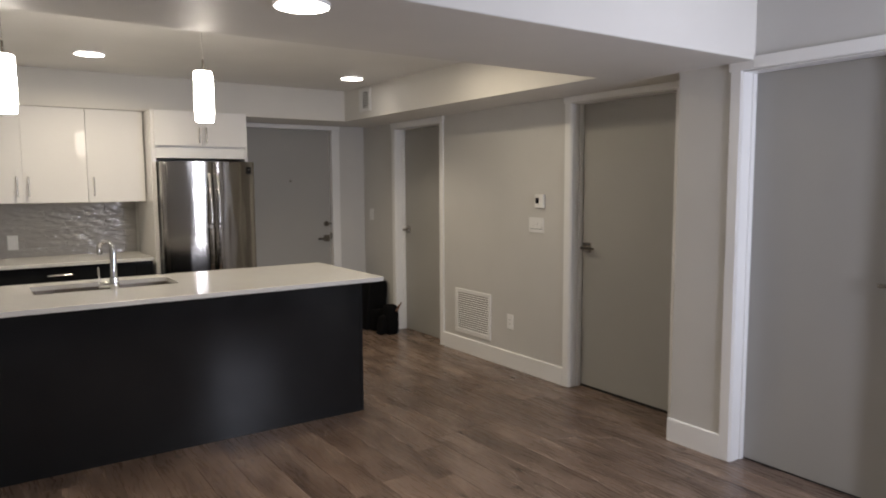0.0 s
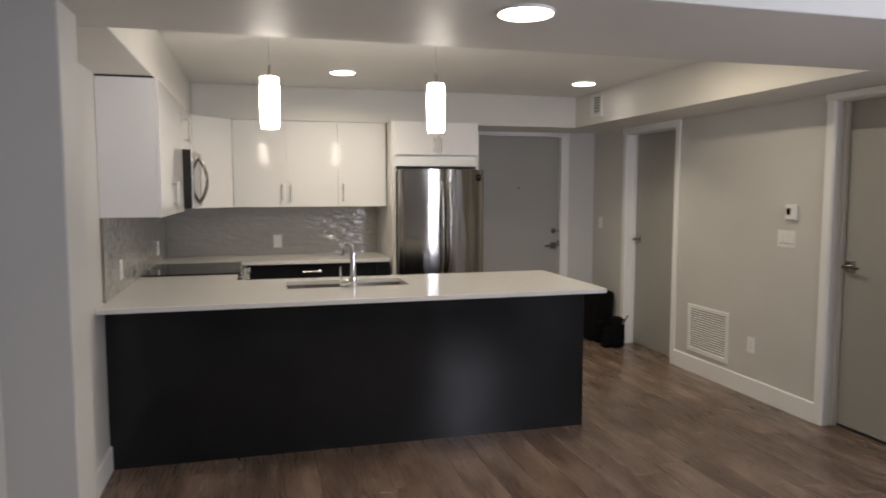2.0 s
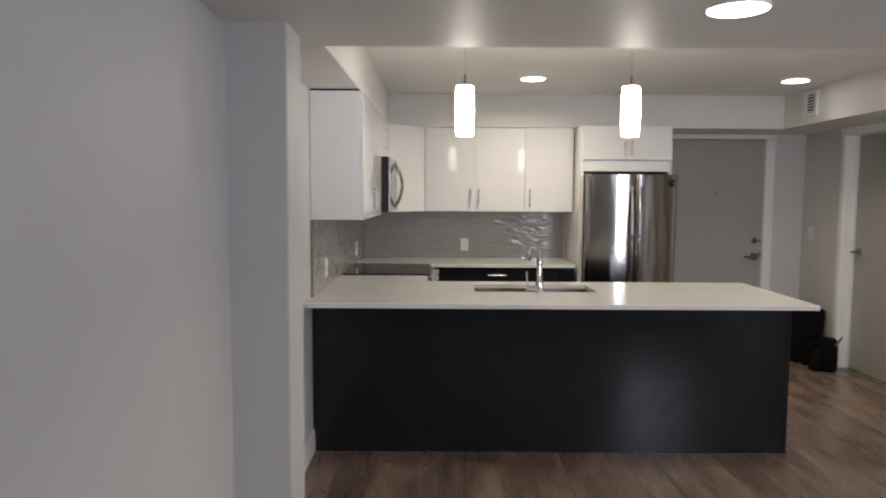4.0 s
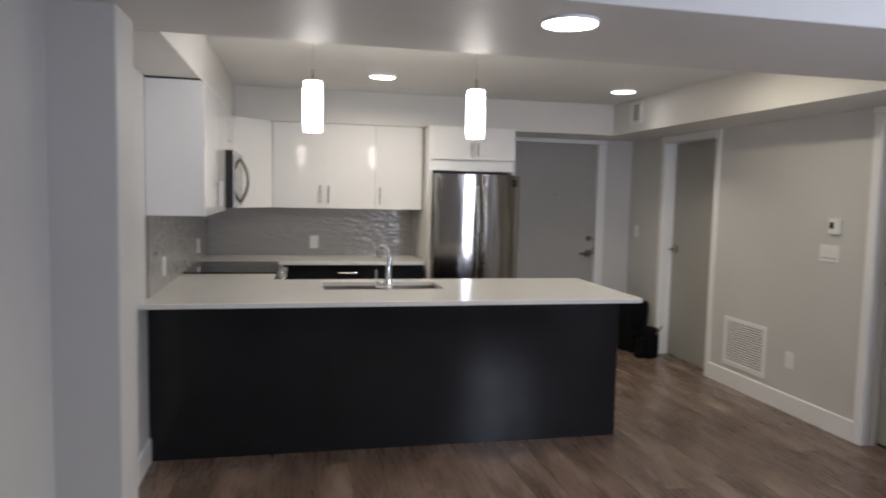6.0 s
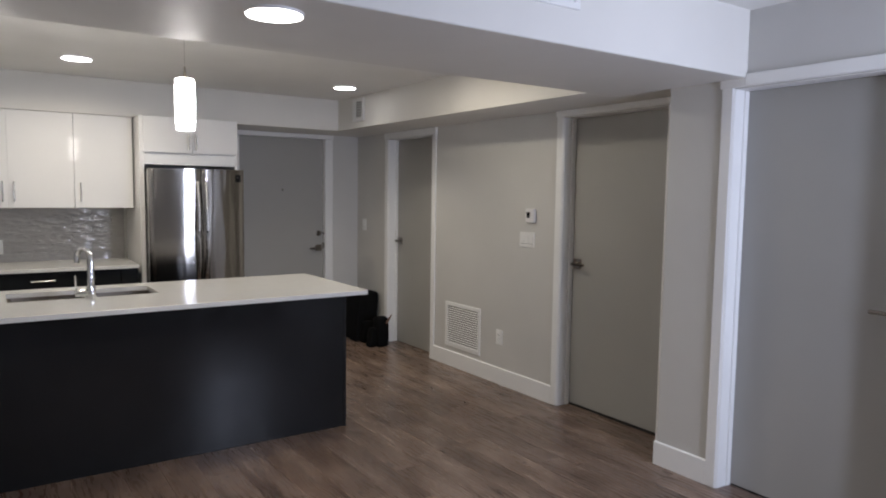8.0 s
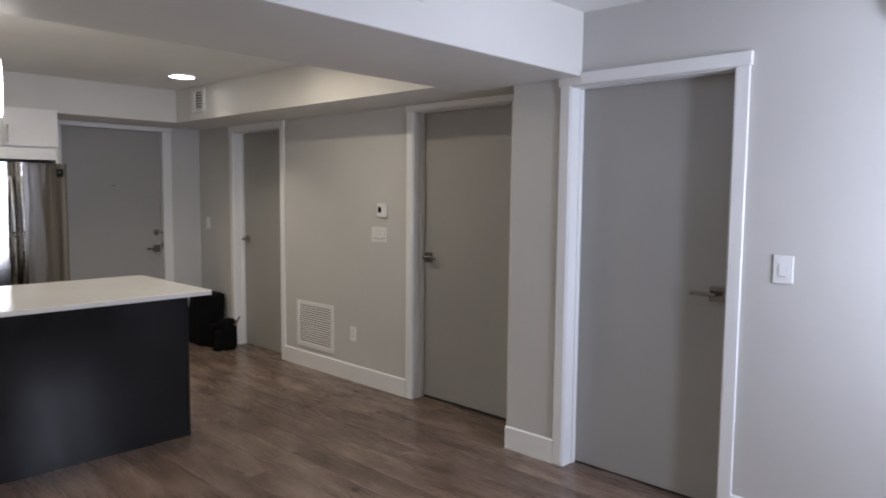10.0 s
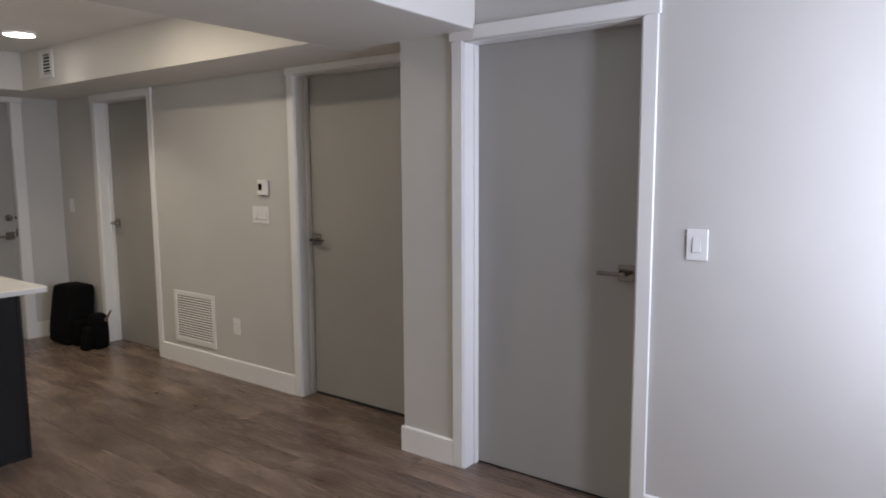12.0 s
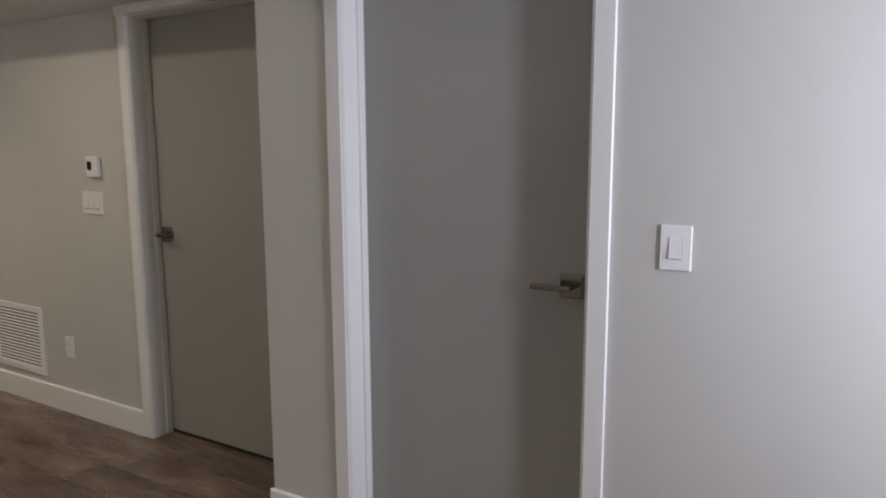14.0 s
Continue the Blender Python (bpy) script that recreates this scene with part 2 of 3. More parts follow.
def tube(points, radius, n=14):
    """A round tube along a line of points."""
    bm = bmesh.new()
    pts = [Vector(p) for p in points]
    rings = []
    for i, p in enumerate(pts):
        d = (pts[min(i + 1, len(pts) - 1)] - pts[max(i - 1, 0)]).normalized()
        q = d.to_track_quat("Z", "Y")
        r = radius[i] if isinstance(radius, (list, tuple)) else radius
        rings.append([bm.verts.new(p + q @ Vector((r * math.cos(2 * math.pi * k / n), r * math.sin(2 * math.pi * k / n), 0))) for k in range(n)])
    for a, b in zip(rings, rings[1:]):
        for k in range(n):
            bm.faces.new((a[k], a[(k + 1) % n], b[(k + 1) % n], b[k]))
    bm.faces.new(rings[0])
    bm.faces.new(rings[-1])
    bmesh.ops.recalc_face_normals(bm, faces=bm.faces)
    return bm


def lathe(profile, x, y, n=32):
    """A turned shape round the upright line at x, y. profile: radius, height."""
    bm = bmesh.new()
    rings = [[bm.verts.new((x + r * math.cos(2 * math.pi * k / n), y + r * math.sin(2 * math.pi * k / n), z)) for k in range(n)] for r, z in profile]
    for a, b in zip(rings, rings[1:]):
        for k in range(n):
            bm.faces.new((a[k], a[(k + 1) % n], b[(k + 1) % n], b[k]))
    bm.faces.new(rings[0])
    bm.faces.new(rings[-1])
    bmesh.ops.recalc_face_normals(bm, faces=bm.faces)
    return bm


def mesh_of(name, bm, material, smooth=False):
    me = bpy.data.meshes.new(name)
    bm.to_mesh(me)
    bm.free()
    me.materials.append(material)
    if smooth:
        for p in me.polygons:
            p.use_smooth = True
        me.set_sharp_from_angle(angle=radians(40))
    return me


def part(name, bm, material, parent, label="", smooth=False):
    ob = new(name, mesh_of(name, bm, material, smooth))
    ob.parent = parent
    if parent.matrix_basis != Matrix():
        ob.matrix_parent_inverse = parent.matrix_basis.inverted()
    if label:
        ob["label"] = label
    return ob


def thing(name, label, category, at=(0, 0, 0), group="", kind=""):
    ob = new(name)
    ob.location = at
    ob.empty_display_size = 0.1
    bpy.context.view_layer.update()
    return tagged(ob, label, category, group, kind)


def structure(name, bm, material, label, category, smooth=False):
    return tagged(new(name, mesh_of(name, bm, material, smooth)), label, category, kind="structure")


# ---- the large structure ----
LEFT, W1, V, NORTH, ENTRY = -0.59, 3.715, 3.452, 6.62, 6.79
BEAM, CEIL = 2.127, 2.42
BEAM_Y = 2.055
JOG = 2.508
D1, D2, D3, DE = (5.295, 6.095), (2.72, 3.598), (1.262, 2.116), (2.41, 3.325)
DOOR_TOP = 2.080

structure("wall_west", box(LEFT - 0.15, LEFT, SOUTH - 0.2, NORTH, 0, 2.6), MAT_WALL, "light grey painted plaster wall beside the kitchen counter", "wall")
structure("wall_north", box(LEFT - 0.15, 2.20, NORTH, NORTH + 0.15, 0, 2.6), MAT_WALL, "light grey painted wall behind the kitchen cabinets", "wall")
structure("wall_entry", join(box(2.20, DE[0], ENTRY, ENTRY + 0.15, 0, 2.6), box(DE[1], W1, ENTRY, ENTRY + 0.15, 0, 2.6),
                             box(DE[0], DE[1], ENTRY, ENTRY + 0.15, DOOR_TOP + 0.003, 2.6), box(2.20, 2.205, NORTH, ENTRY, 0, 2.6)),
          MAT_WALL, "light grey painted wall round the entry door", "wall")
structure("wall_east_kitchen", join(box(W1, W1 + 0.16, D1[1], ENTRY + 0.15, 0, 2.6), box(W1, W1 + 0.16, D2[1], D1[0], 0, 2.6),
                                    box(W1, W1 + 0.16, JOG, D2[0], 0, 2.6), box(W1, W1 + 0.16, D1[0], D1[1], 2.062, 2.6),
                                    box(W1, W1 + 0.16, D2[0], D2[1], DOOR_TOP, 2.6)),
          MAT_WALL, "greige painted wall with two doors and a return grille", "wall")
structure("wall_east_living", join(box(V, W1 + 0.16, D3[1], JOG, 0, 2.6, 0), box(V, V + 0.16, SOUTH - 0.2, D3[0], 0, 2.6),
                                   box(V, V + 0.16, D3[0], D3[1], DOOR_TOP, 2.6)),
          MAT_WALL, "light grey painted wall with one door, lit by the window", "wall")
SOUTH_X = [LEFT - 0.15] + [x for w in WINDOWS for x in w[:2]] + [V + 0.16]
structure("wall_south", join(*[box(SOUTH_X[k], SOUTH_X[k + 1], SOUTH - 0.2, SOUTH, 0, 2.6) for k in (0, 2, 4)],
                             *[box(w[0], w[1], SOUTH - 0.2, SOUTH, a, c) for w in WINDOWS for a, c in ((0, WZ0), (WZ1, 2.6))]),
          MAT_WALL, "light grey painted wall round the patio window", "wall")
structure("wall_stub", prism([(LEFT, 2.515), (-0.383, 2.515), (-0.378, 2.517), (-0.376, 2.522), (-0.376, 2.745), (-0.378, 2.750), (-0.383, 2.752), (LEFT, 2.752)], 0, BEAM),
          MAT_WALL, "short light grey wall return under the beam", "wall")

# ceilings and dropped parts
structure("ceiling_living", box(LEFT - 0.15, V + 0.3, SOUTH - 0.2, BEAM_Y, 2.455, 2.6), MAT_CEIL, "white painted living room ceiling", "ceiling")
structure("ceiling_kitchen", box(LEFT - 0.15, W1 + 0.16, 2.90, ENTRY + 0.15, CEIL, 2.6), MAT_CEIL, "off-white painted kitchen ceiling", "ceiling")
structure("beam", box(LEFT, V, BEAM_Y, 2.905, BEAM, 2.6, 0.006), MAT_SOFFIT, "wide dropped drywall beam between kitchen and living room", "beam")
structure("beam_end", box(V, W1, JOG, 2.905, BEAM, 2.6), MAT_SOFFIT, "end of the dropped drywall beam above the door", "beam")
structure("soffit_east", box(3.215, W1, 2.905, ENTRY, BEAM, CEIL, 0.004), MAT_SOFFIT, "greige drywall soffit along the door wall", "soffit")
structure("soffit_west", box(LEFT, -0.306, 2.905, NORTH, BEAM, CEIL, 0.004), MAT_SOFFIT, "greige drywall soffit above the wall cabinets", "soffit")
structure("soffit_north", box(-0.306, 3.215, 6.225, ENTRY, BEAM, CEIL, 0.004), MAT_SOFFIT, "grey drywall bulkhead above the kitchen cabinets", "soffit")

# ---- doors ----


def lever_handle(parent, face_x, y, z, way):
    """A square rose with a flat lever along way * y, on a door face that looks towards -x."""
    h = part("door_handle", box(face_x - 0.012, face_x, y - 0.036, y + 0.036, z - 0.036, z + 0.036, 0.003), MAT_NICKEL, parent, "satin nickel lever handle on a square rose")
    part("lever", join(cyl((face_x - 0.010, y, z), (face_x - 0.058, y, z), 0.011, n=16),
                       box(face_x - 0.064, face_x - 0.050, min(y - way * 0.012, y + way * 0.112), max(y - way * 0.012, y + way * 0.112), z - 0.0088, z + 0.0088, 0.003)), MAT_NICKEL, h)
    return h


def wall_door(name, wall_x, span, handle_y, way, recess=0.104, cas=0.066, gap=0.010, top=DOOR_TOP, label=""):
    """A flush door set back in a wall that looks towards -x, with its lining and casing."""
    y0, y1 = span
    d = thing(name, label, "door", (wall_x, (y0 + y1) / 2, 0), kind="structure")
    f = wall_x + recess
    part("door_leaf", box(f, f + 0.038, y0 + 0.004, y1 - 0.004, gap, top - 0.004, 0.0015, 1), MAT_DOOR, d, "flat grey painted door leaf")
    for b, s in ((y0, 1), (y1, -1)):
        # lining, stop and two-step casing
        part("jamb", box(wall_x - 0.002, wall_x + 0.158, min(b, b + s * 0.003), max(b, b + s * 0.003), 0, top), MAT_TRIM, d)
        part("door_stop", box(f - 0.034, f - 0.001, min(b, b + s * 0.013), max(b, b + s * 0.013), 0, top - 0.004, 0.002, 1), MAT_TRIM, d)
        o = b - s * cas
        part("casing", join(box(wall_x - 0.014, wall_x, min(o, b - s * 0.006), max(o, b - s * 0.006), 0, top + 0.004, 0.0025, 1),
                            box(wall_x - 0.008, wall_x, min(b - s * 0.008, b), max(b - s * 0.008, b), 0, top, 0.0015, 1)), MAT_TRIM, d)
    part("head_jamb", box(wall_x - 0.002, wall_x + 0.158, y0, y1, top - 0.003, top), MAT_TRIM, d)
    head = (y0 - cas - 0.008, y1 + cas + 0.008)
    if wall_x == V:     # cut round the beam at its far end
        part("head_casing", join(box(wall_x - 0.020, wall_x, head[0], BEAM_Y - 0.001, top + 0.004, top + 0.066, 0.0025, 1),
                                 box(wall_x - 0.020, wall_x, BEAM_Y - 0.001, head[1], top + 0.004, BEAM - 0.001)), MAT_TRIM, d)
    else:
        part("head_casing", box(wall_x - 0.020, wall_x, head[0], head[1], top + 0.004, BEAM - 0.001, 0.0025, 1), MAT_TRIM, d)
    part("threshold_gap", box(f + 0.002, f + 0.036, y0 + 0.004, y1 - 0.004, 0.001, gap - 0.0005), MAT_SLOT, d, "dark gap under the leaf")
    # closes the opening behind the leaf
    part("door_backing", box(f + 0.0385, f + 0.045, y0, y1, 0, top), MAT_SLOT, d)
    lever_handle(d, f, handle_y, 1.044, way)
    return d


wall_door("door_1", W1, D1, D1[1] - 0.062, -1, gap=0.004, top=2.062, label="narrow flush grey door with white casing, closed")
wall_door("door_2", W1, D2, D2[1] - 0.062, -1, gap=0.019, label="flush grey door with white casing under the beam, closed")
wall_door("door_3", V, D3, D3[0] + 0.078, 1, label="flush grey door with white casing beside the light switch, closed")

entry = thing("door_4", "wide flush grey entry door with peephole and deadbolt, closed", "door", ((DE[0] + DE[1]) / 2, ENTRY, 0), kind="structure")
part("door_leaf", box(DE[0] + 0.004, DE[1] - 0.004, ENTRY + 0.045, ENTRY + 0.09, 0.01, DOOR_TOP, 0.0015, 1), MAT_DOOR, entry)
for a, b in ((DE[0] - 0.088, DE[0]), (DE[1], DE[1] + 0.088)):
    part("casing", box(a, b, ENTRY - 0.016, ENTRY, 0, DOOR_TOP, 0.0025, 1), MAT_TRIM, entry)
part("head_casing", box(DE[0] - 0.095, DE[1] + 0.095, ENTRY - 0.02, ENTRY, DOOR_TOP + 0.0015, BEAM - 0.003, 0.0025, 1), MAT_TRIM, entry)
for a, b in ((DE[0], DE[0] + 0.003), (DE[1] - 0.003, DE[1])):
    part("jamb", box(a, b, ENTRY - 0.002, ENTRY + 0.14, 0, DOOR_TOP), MAT_TRIM, entry)
part("head_jamb", box(DE[0], DE[1], ENTRY - 0.002, ENTRY + 0.14, DOOR_TOP + 0.0015, DOOR_TOP + 0.003), MAT_TRIM, entry)
part("door_backing", box(DE[0], DE[1], ENTRY + 0.0905, ENTRY + 0.1, 0, DOOR_TOP), MAT_SLOT, entry)
EY, EX = ENTRY + 0.045, DE[1] - 0.056
eh = part("door_handle", box(EX - 0.034, EX + 0.034, EY - 0.012, EY, 0.897, 0.965, 0.003), MAT_NICKEL, entry, "satin nickel lever handle")
part("lever", join(cyl((EX, EY - 0.01, 0.931), (EX, EY - 0.055, 0.931), 0.011, n=16), box(EX - 0.118, EX + 0.012, EY - 0.062, EY - 0.048, 0.921, 0.941, 0.004)), MAT_NICKEL, eh)
part("deadbolt", join(cyl((EX, EY, 1.088), (EX, EY - 0.018, 1.088), 0.031, 0.027, 24, 0.003), box(EX - 0.006, EX + 0.006, EY - 0.034, EY - 0.016, 1.068, 1.108, 0.003)), MAT_NICKEL, entry, "round nickel deadbolt turn")
part("peephole", cyl((2.872, EY, 1.545), (2.872, EY - 0.006, 1.545), 0.009, n=16), MAT_NICKEL, entry)
part("latch_knob", cyl((DE[1] - 0.004, EY - 0.002, 1.088), (DE[1] - 0.004, EY - 0.030, 1.088), 0.010, 0.008, 14, 0.002), MAT_BLACK, entry, "small dark latch knob")
part("strike", box(DE[1] - 0.006, DE[1] - 0.003, EY - 0.03, EY, 0.92, 0.99), MAT_NICKEL, entry)

# ---- baseboards ----
BH = 0.135


def base_x(x, s, y0, y1):
    return prism([(x, 0), (x - s * 0.014, 0), (x - s * 0.014, BH - 0.006), (x - s * 0.008, BH), (x, BH)], y0, y1, "y")


def base_y(y, x0, x1):
    return prism([(y, 0), (y - 0.014, 0), (y - 0.014, BH - 0.006), (y - 0.008, BH), (y, BH)], x0, x1, "x")


bb = thing("baseboard", "white painted baseboards along the walls", "baseboard", (W1, 4, 0), kind="structure")
for seg in (base_x(W1, 1, D2[1] + 0.066, D1[0] - 0.066), base_x(W1, 1, D1[1] + 0.066, ENTRY), base_x(W1, 1, JOG, D2[0] - 0.066),
            base_x(V, 1, D3[1] + 0.066, JOG + 0.012), base_x(V, 1, SOUTH, D3[0] - 0.066), base_x(LEFT, -1, 2.752, 4.028), base_x(LEFT, -1, SOUTH, 2.50), base_x(-0.376, -1, 2.515, 2.752),
            base_y(ENTRY, DE[1] + 0.088, W1 - 0.014), base_y(2.515, LEFT + 0.014, -0.362)):
    part("baseboard_length", seg, MAT_TRIM, bb)

# ---- patio window behind the camera ----
for number, (wx0, wx1) in enumerate(w[:2] for w in WINDOWS):
    win = thing("window_%d" % (number + 1), "narrow glazed window with white frame, bright daylight", "window", ((wx0 + wx1) / 2, SOUTH, WZ0), kind="structure")
    for a in (box(wx0, wx0 + 0.04, SOUTH - 0.14, SOUTH - 0.05, WZ0, WZ1, 0.004), box(wx1 - 0.04, wx1, SOUTH - 0.14, SOUTH - 0.05, WZ0, WZ1, 0.004),
              box(wx0 + 0.04, wx1 - 0.04, SOUTH - 0.14, SOUTH - 0.05, WZ0, WZ0 + 0.06, 0.004), box(wx0 + 0.04, wx1 - 0.04, SOUTH - 0.14, SOUTH - 0.05, WZ1 - 0.05, WZ1, 0.004)):
        part("window_frame", a, MAT_TRIM, win)
    pane = part("pane", box(wx0 + 0.04, wx1 - 0.04, SOUTH - 0.10, SOUTH - 0.094, WZ0 + 0.06, WZ1 - 0.05), MAT_PANE, win, "clear glass pane")
    pane.visible_shadow = False

# ---- peninsula ----
PX0, PX1, PY = LEFT, 2.227, 4.03
pen = thing("peninsula_cabinet", "dark charcoal laminate kitchen peninsula with plain back panel", "kitchen peninsula", (0.8, 4.4, 0))
part("back_panel", box(LEFT + 0.002, PX1 - 0.02, PY, PY + 0.018, 0.0, 0.8980, 0.001, 1), MAT_DARK, pen)
part("end_panel", box(PX1 - 0.0195, PX1, PY - 0.001, 4.70, 0.0, 0.8980, 0.001, 1), MAT_DARK, pen)
part("carcass", join(box(LEFT + 0.002, 0.35, PY + 0.0185, 4.68, 0.10, 0.8980), box(1.22, PX1 - 0.02, PY + 0.0185, 4.68, 0.10, 0.8980), box(0.35, 1.22, PY + 0.0185, 4.68, 0.10, 0.66)), MAT_DARK, pen)
part("plinth", box(LEFT + 0.002, PX1 - 0.02, PY + 0.0185, 4.62, 0.0, 0.10), MAT_DARK, pen)
left_base = thing("base_cabinet", "dark charcoal base cabinet beside the range", "cabinet", (-0.3, 4.95, 0), group="base cabinets")
part("carcass", box(LEFT + 0.002, 0.03, 4.7005, 5.125, 0.10, 0.8980), MAT_DARK, left_base)
part("plinth", box(LEFT + 0.002, -0.03, 4.7005, 5.125, 0, 0.0995), MAT_DARK, left_base)

# worktop with the two sink openings
SX0, SX1, SY0, SY1 = 0.380, 1.140, 4.300, 4.650
CT0, CT1 = 0.8985, 0.925
CY0, CY1, CX1 = 3.805, 4.800, 2.272


def slab(points, z0, z1, front, side=99.0):
    """A stone slab with eased front and side edges."""
    bm = prism(points, z0, z1)
    ease = [e for e in bm.edges if abs(e.verts[0].co.z - e.verts[1].co.z) < 1e-6
            and (all(v.co.y <= front + 0.013 for v in e.verts) or all(v.co.x >= side - 0.013 for v in e.verts))]
    bmesh.ops.bevel(bm, geom=ease, offset=0.002, segments=2, affect="EDGES", profile=0.5)
    return bm


ct = tagged(new("countertop", mesh_of("countertop", join(
    slab([(LEFT + 0.002, CY0), (SX0, CY0), (SX0, CY1), (0.068, CY1), (0.068, 5.128), (LEFT + 0.002, 5.128)], CT0, CT1, CY0, CX1),
    slab([(SX1, CY0), (CX1 - 0.012, CY0), (CX1, CY0 + 0.012), (CX1, CY1 - 0.006), (CX1 - 0.006, CY1), (SX1, CY1)], CT0, CT1, CY0, CX1),
    slab([(SX0, CY0), (SX1, CY0), (SX1, SY0), (SX0, SY0)], CT0, CT1, CY0, CX1),
    slab([(SX0, SY1), (SX1, SY1), (SX1, CY1), (SX0, CY1)], CT0, CT1, CY0, CX1)), MAT_QUARTZ)),
    "polished white speckled quartz worktop on the peninsula", "countertop")

sink = thing("kitchen_sink", "stainless steel undermount double bowl sink", "sink", (0.79, 4.49, 0.7))


def basin(x0, x1):
    y0, y1, z0, z1, w = SY0 - 0.004, SY1 + 0.004, 0.70, 0.89805, 0.003
    bm = bmesh.new()
    rings = []
    for z, inset in ((z1, 0.0), (z0 + 0.03, 0.008), (z0 + 0.006, 0.02), (z0, 0.045)):
        ring = []
        r = 0.045
        for cx, cy, a0 in ((x1 - inset - r, y1 - inset - r, 0), (x0 + inset + r, y1 - inset - r, 90), (x0 + inset + r, y0 + inset + r, 180), (x1 - inset - r, y0 + inset + r, 270)):
            for k in range(6):
                a = radians(a0 + k * 18)
                ring.append(bm.verts.new((cx + r * math.cos(a), cy + r * math.sin(a), z)))
        rings.append(ring)
    for a, b in zip(rings, rings[1:]):
        for k in range(len(a)):
            bm.faces.new((a[k], a[(k + 1) % len(a)], b[(k + 1) % len(a)], b[k]))
    bm.faces.new(rings[-1])
    bmesh.ops.recalc_face_normals(bm, faces=bm.faces)
    bmesh.ops.solidify(bm, geom=bm.faces[:], thickness=w)
    return bm


for a, b in ((SX0 - 0.004, 0.772), (0.790, SX1 + 0.004)):
    bo = part("basin", basin(a, b), MAT_SINK, sink, smooth=True)
    part("drain", cyl(((a + b) / 2, 4.49, 0.7005), ((a + b) / 2, 4.49, 0.706), 0.045, 0.042, 24, 0.001), MAT_CHROME, bo)
part("divider", box(0.770, 0.792, SY0, SY1, 0.80, 0.884, 0.006), MAT_SINK, sink)

faucet = thing("kitchen_faucet", "chrome gooseneck kitchen faucet with side lever", "faucet", (0.775, 4.30, 0.915))
part("base", cyl((0.775, 4.262, 0.9252), (0.775, 4.262, 0.995), 0.026, 0.024, 24, 0.002), MAT_CHROME, faucet, smooth=True)
ang = radians(128)
ux, uy = math.cos(ang), math.sin(ang)
neck = [(0.775, 4.262, 0.985), (0.775, 4.262, 1.13)]
for k in range(1, 15):
    a = radians(180 - k * 13)
    rr = 0.048
    neck.append((0.775 + ux * (rr + rr * math.cos(a)), 4.262 + uy * (rr + rr * math.cos(a)), 1.15 + rr * math.sin(a)))
neck.append((neck[-1][0], neck[-1][1], neck[-1][2] - 0.03))
part("spout", tube(neck, [0.0195, 0.0190] + [0.0135] * 11 + [0.0135, 0.0145, 0.0155, 0.0155]), MAT_CHROME, faucet, smooth=True)
part("lever_hub", cyl((0.775, 4.262, 0.955), (0.695, 4.270, 0.955), 0.019, 0.019, 20, 0.002), MAT_CHROME, faucet, smooth=True)
part("lever", tube([(0.703, 4.269, 0.955), (0.700, 4.269, 0.99), (0.697, 4.266, 1.055)], [0.006, 0.005, 0.0055]), MAT_CHROME, faucet, smooth=True)

# ---- back worktop, base cabinets, tiles ----
tagged(new("countertop", mesh_of("countertop", slab([(LEFT + 0.002, 5.897), (0.075, 5.897), (0.075, 5.955), (1.328, 5.955), (1.328, NORTH - 0.012), (LEFT + 0.002, NORTH - 0.012)], CT0, CT1, 5.955), MAT_QUARTZ)),
       "polished white quartz worktop against the tiled wall", "countertop")


def bar_pull(parent, a, b, out, r=0.006, stand=0.03):
    """A bar handle from a to b, standing off along out."""
    a, b, o = Vector(a), Vector(b), Vector(out)
    d = (b - a)
    return part("handle", join(cyl(a + o * stand, b + o * stand, r, n=12, bevel=0.001), cyl(a + d * 0.12, a + d * 0.12 + o * stand, r * 0.8, n=10), cyl(b - d * 0.12, b - d * 0.12 + o * stand, r * 0.8, n=10)),
                MAT_STEEL, parent, "brushed steel bar handle")


def base_unit(x0, x1, label):
    u = thing("base_cabinet", label, "cabinet", ((x0 + x1) / 2, 6.3, 0), group="base cabinets")
    part("carcass", box(x0, x1, 6.0, NORTH - 0.004, 0.10, 0.8980), MAT_DARK, u)
    part("plinth", box(x0, x1, 6.06, NORTH - 0.004, 0, 0.0995), MAT_DARK, u)
    z = 0.105
    for h in (0.30, 0.30, 0.165):
        dr = part("drawer_front", box(x0 + 0.002, x1 - 0.002, 5.98, 5.9995, z, z + h, 0.001, 1), MAT_DARK, u)
        if x1 - x0 > 0.3:
            bar_pull(dr, ((x0 + x1) / 2 - 0.08, 5.98, z + h - 0.05), ((x0 + x1) / 2 + 0.08, 5.98, z + h - 0.05), (0, -1, 0))
        z += h + 0.005
    return u


base_unit(0.11, 1.195, "dark charcoal drawer cabinet with bar handle under the worktop")
base_unit(1.197, 1.328, "narrow dark charcoal base cabinet beside the refrigerator")

splash = thing("backsplash", "glossy rippled grey tile backsplash above the worktop", "backsplash", (0.3, NORTH, 0.915), kind="structure")
part("grout_bed", box(LEFT + 0.004, 1.328, NORTH - 0.006, NORTH - 0.001, 0.9252, 1.378), MAT_GROUT, splash)
part("grout_bed", box(LEFT + 0.0005, LEFT + 0.005, 4.02, NORTH - 0.006, 0.9252, 1.378), MAT_GROUT, splash)
part("edge_trim", box(LEFT + 0.0005, LEFT + 0.013, 4.008, 4.0195, 0.9252, 1.378, 0.001, 1), MAT_NICKEL, splash, "thin dark metal tile edge strip")
TW, TH = 0.300, 0.0753
tile_mesh = {}


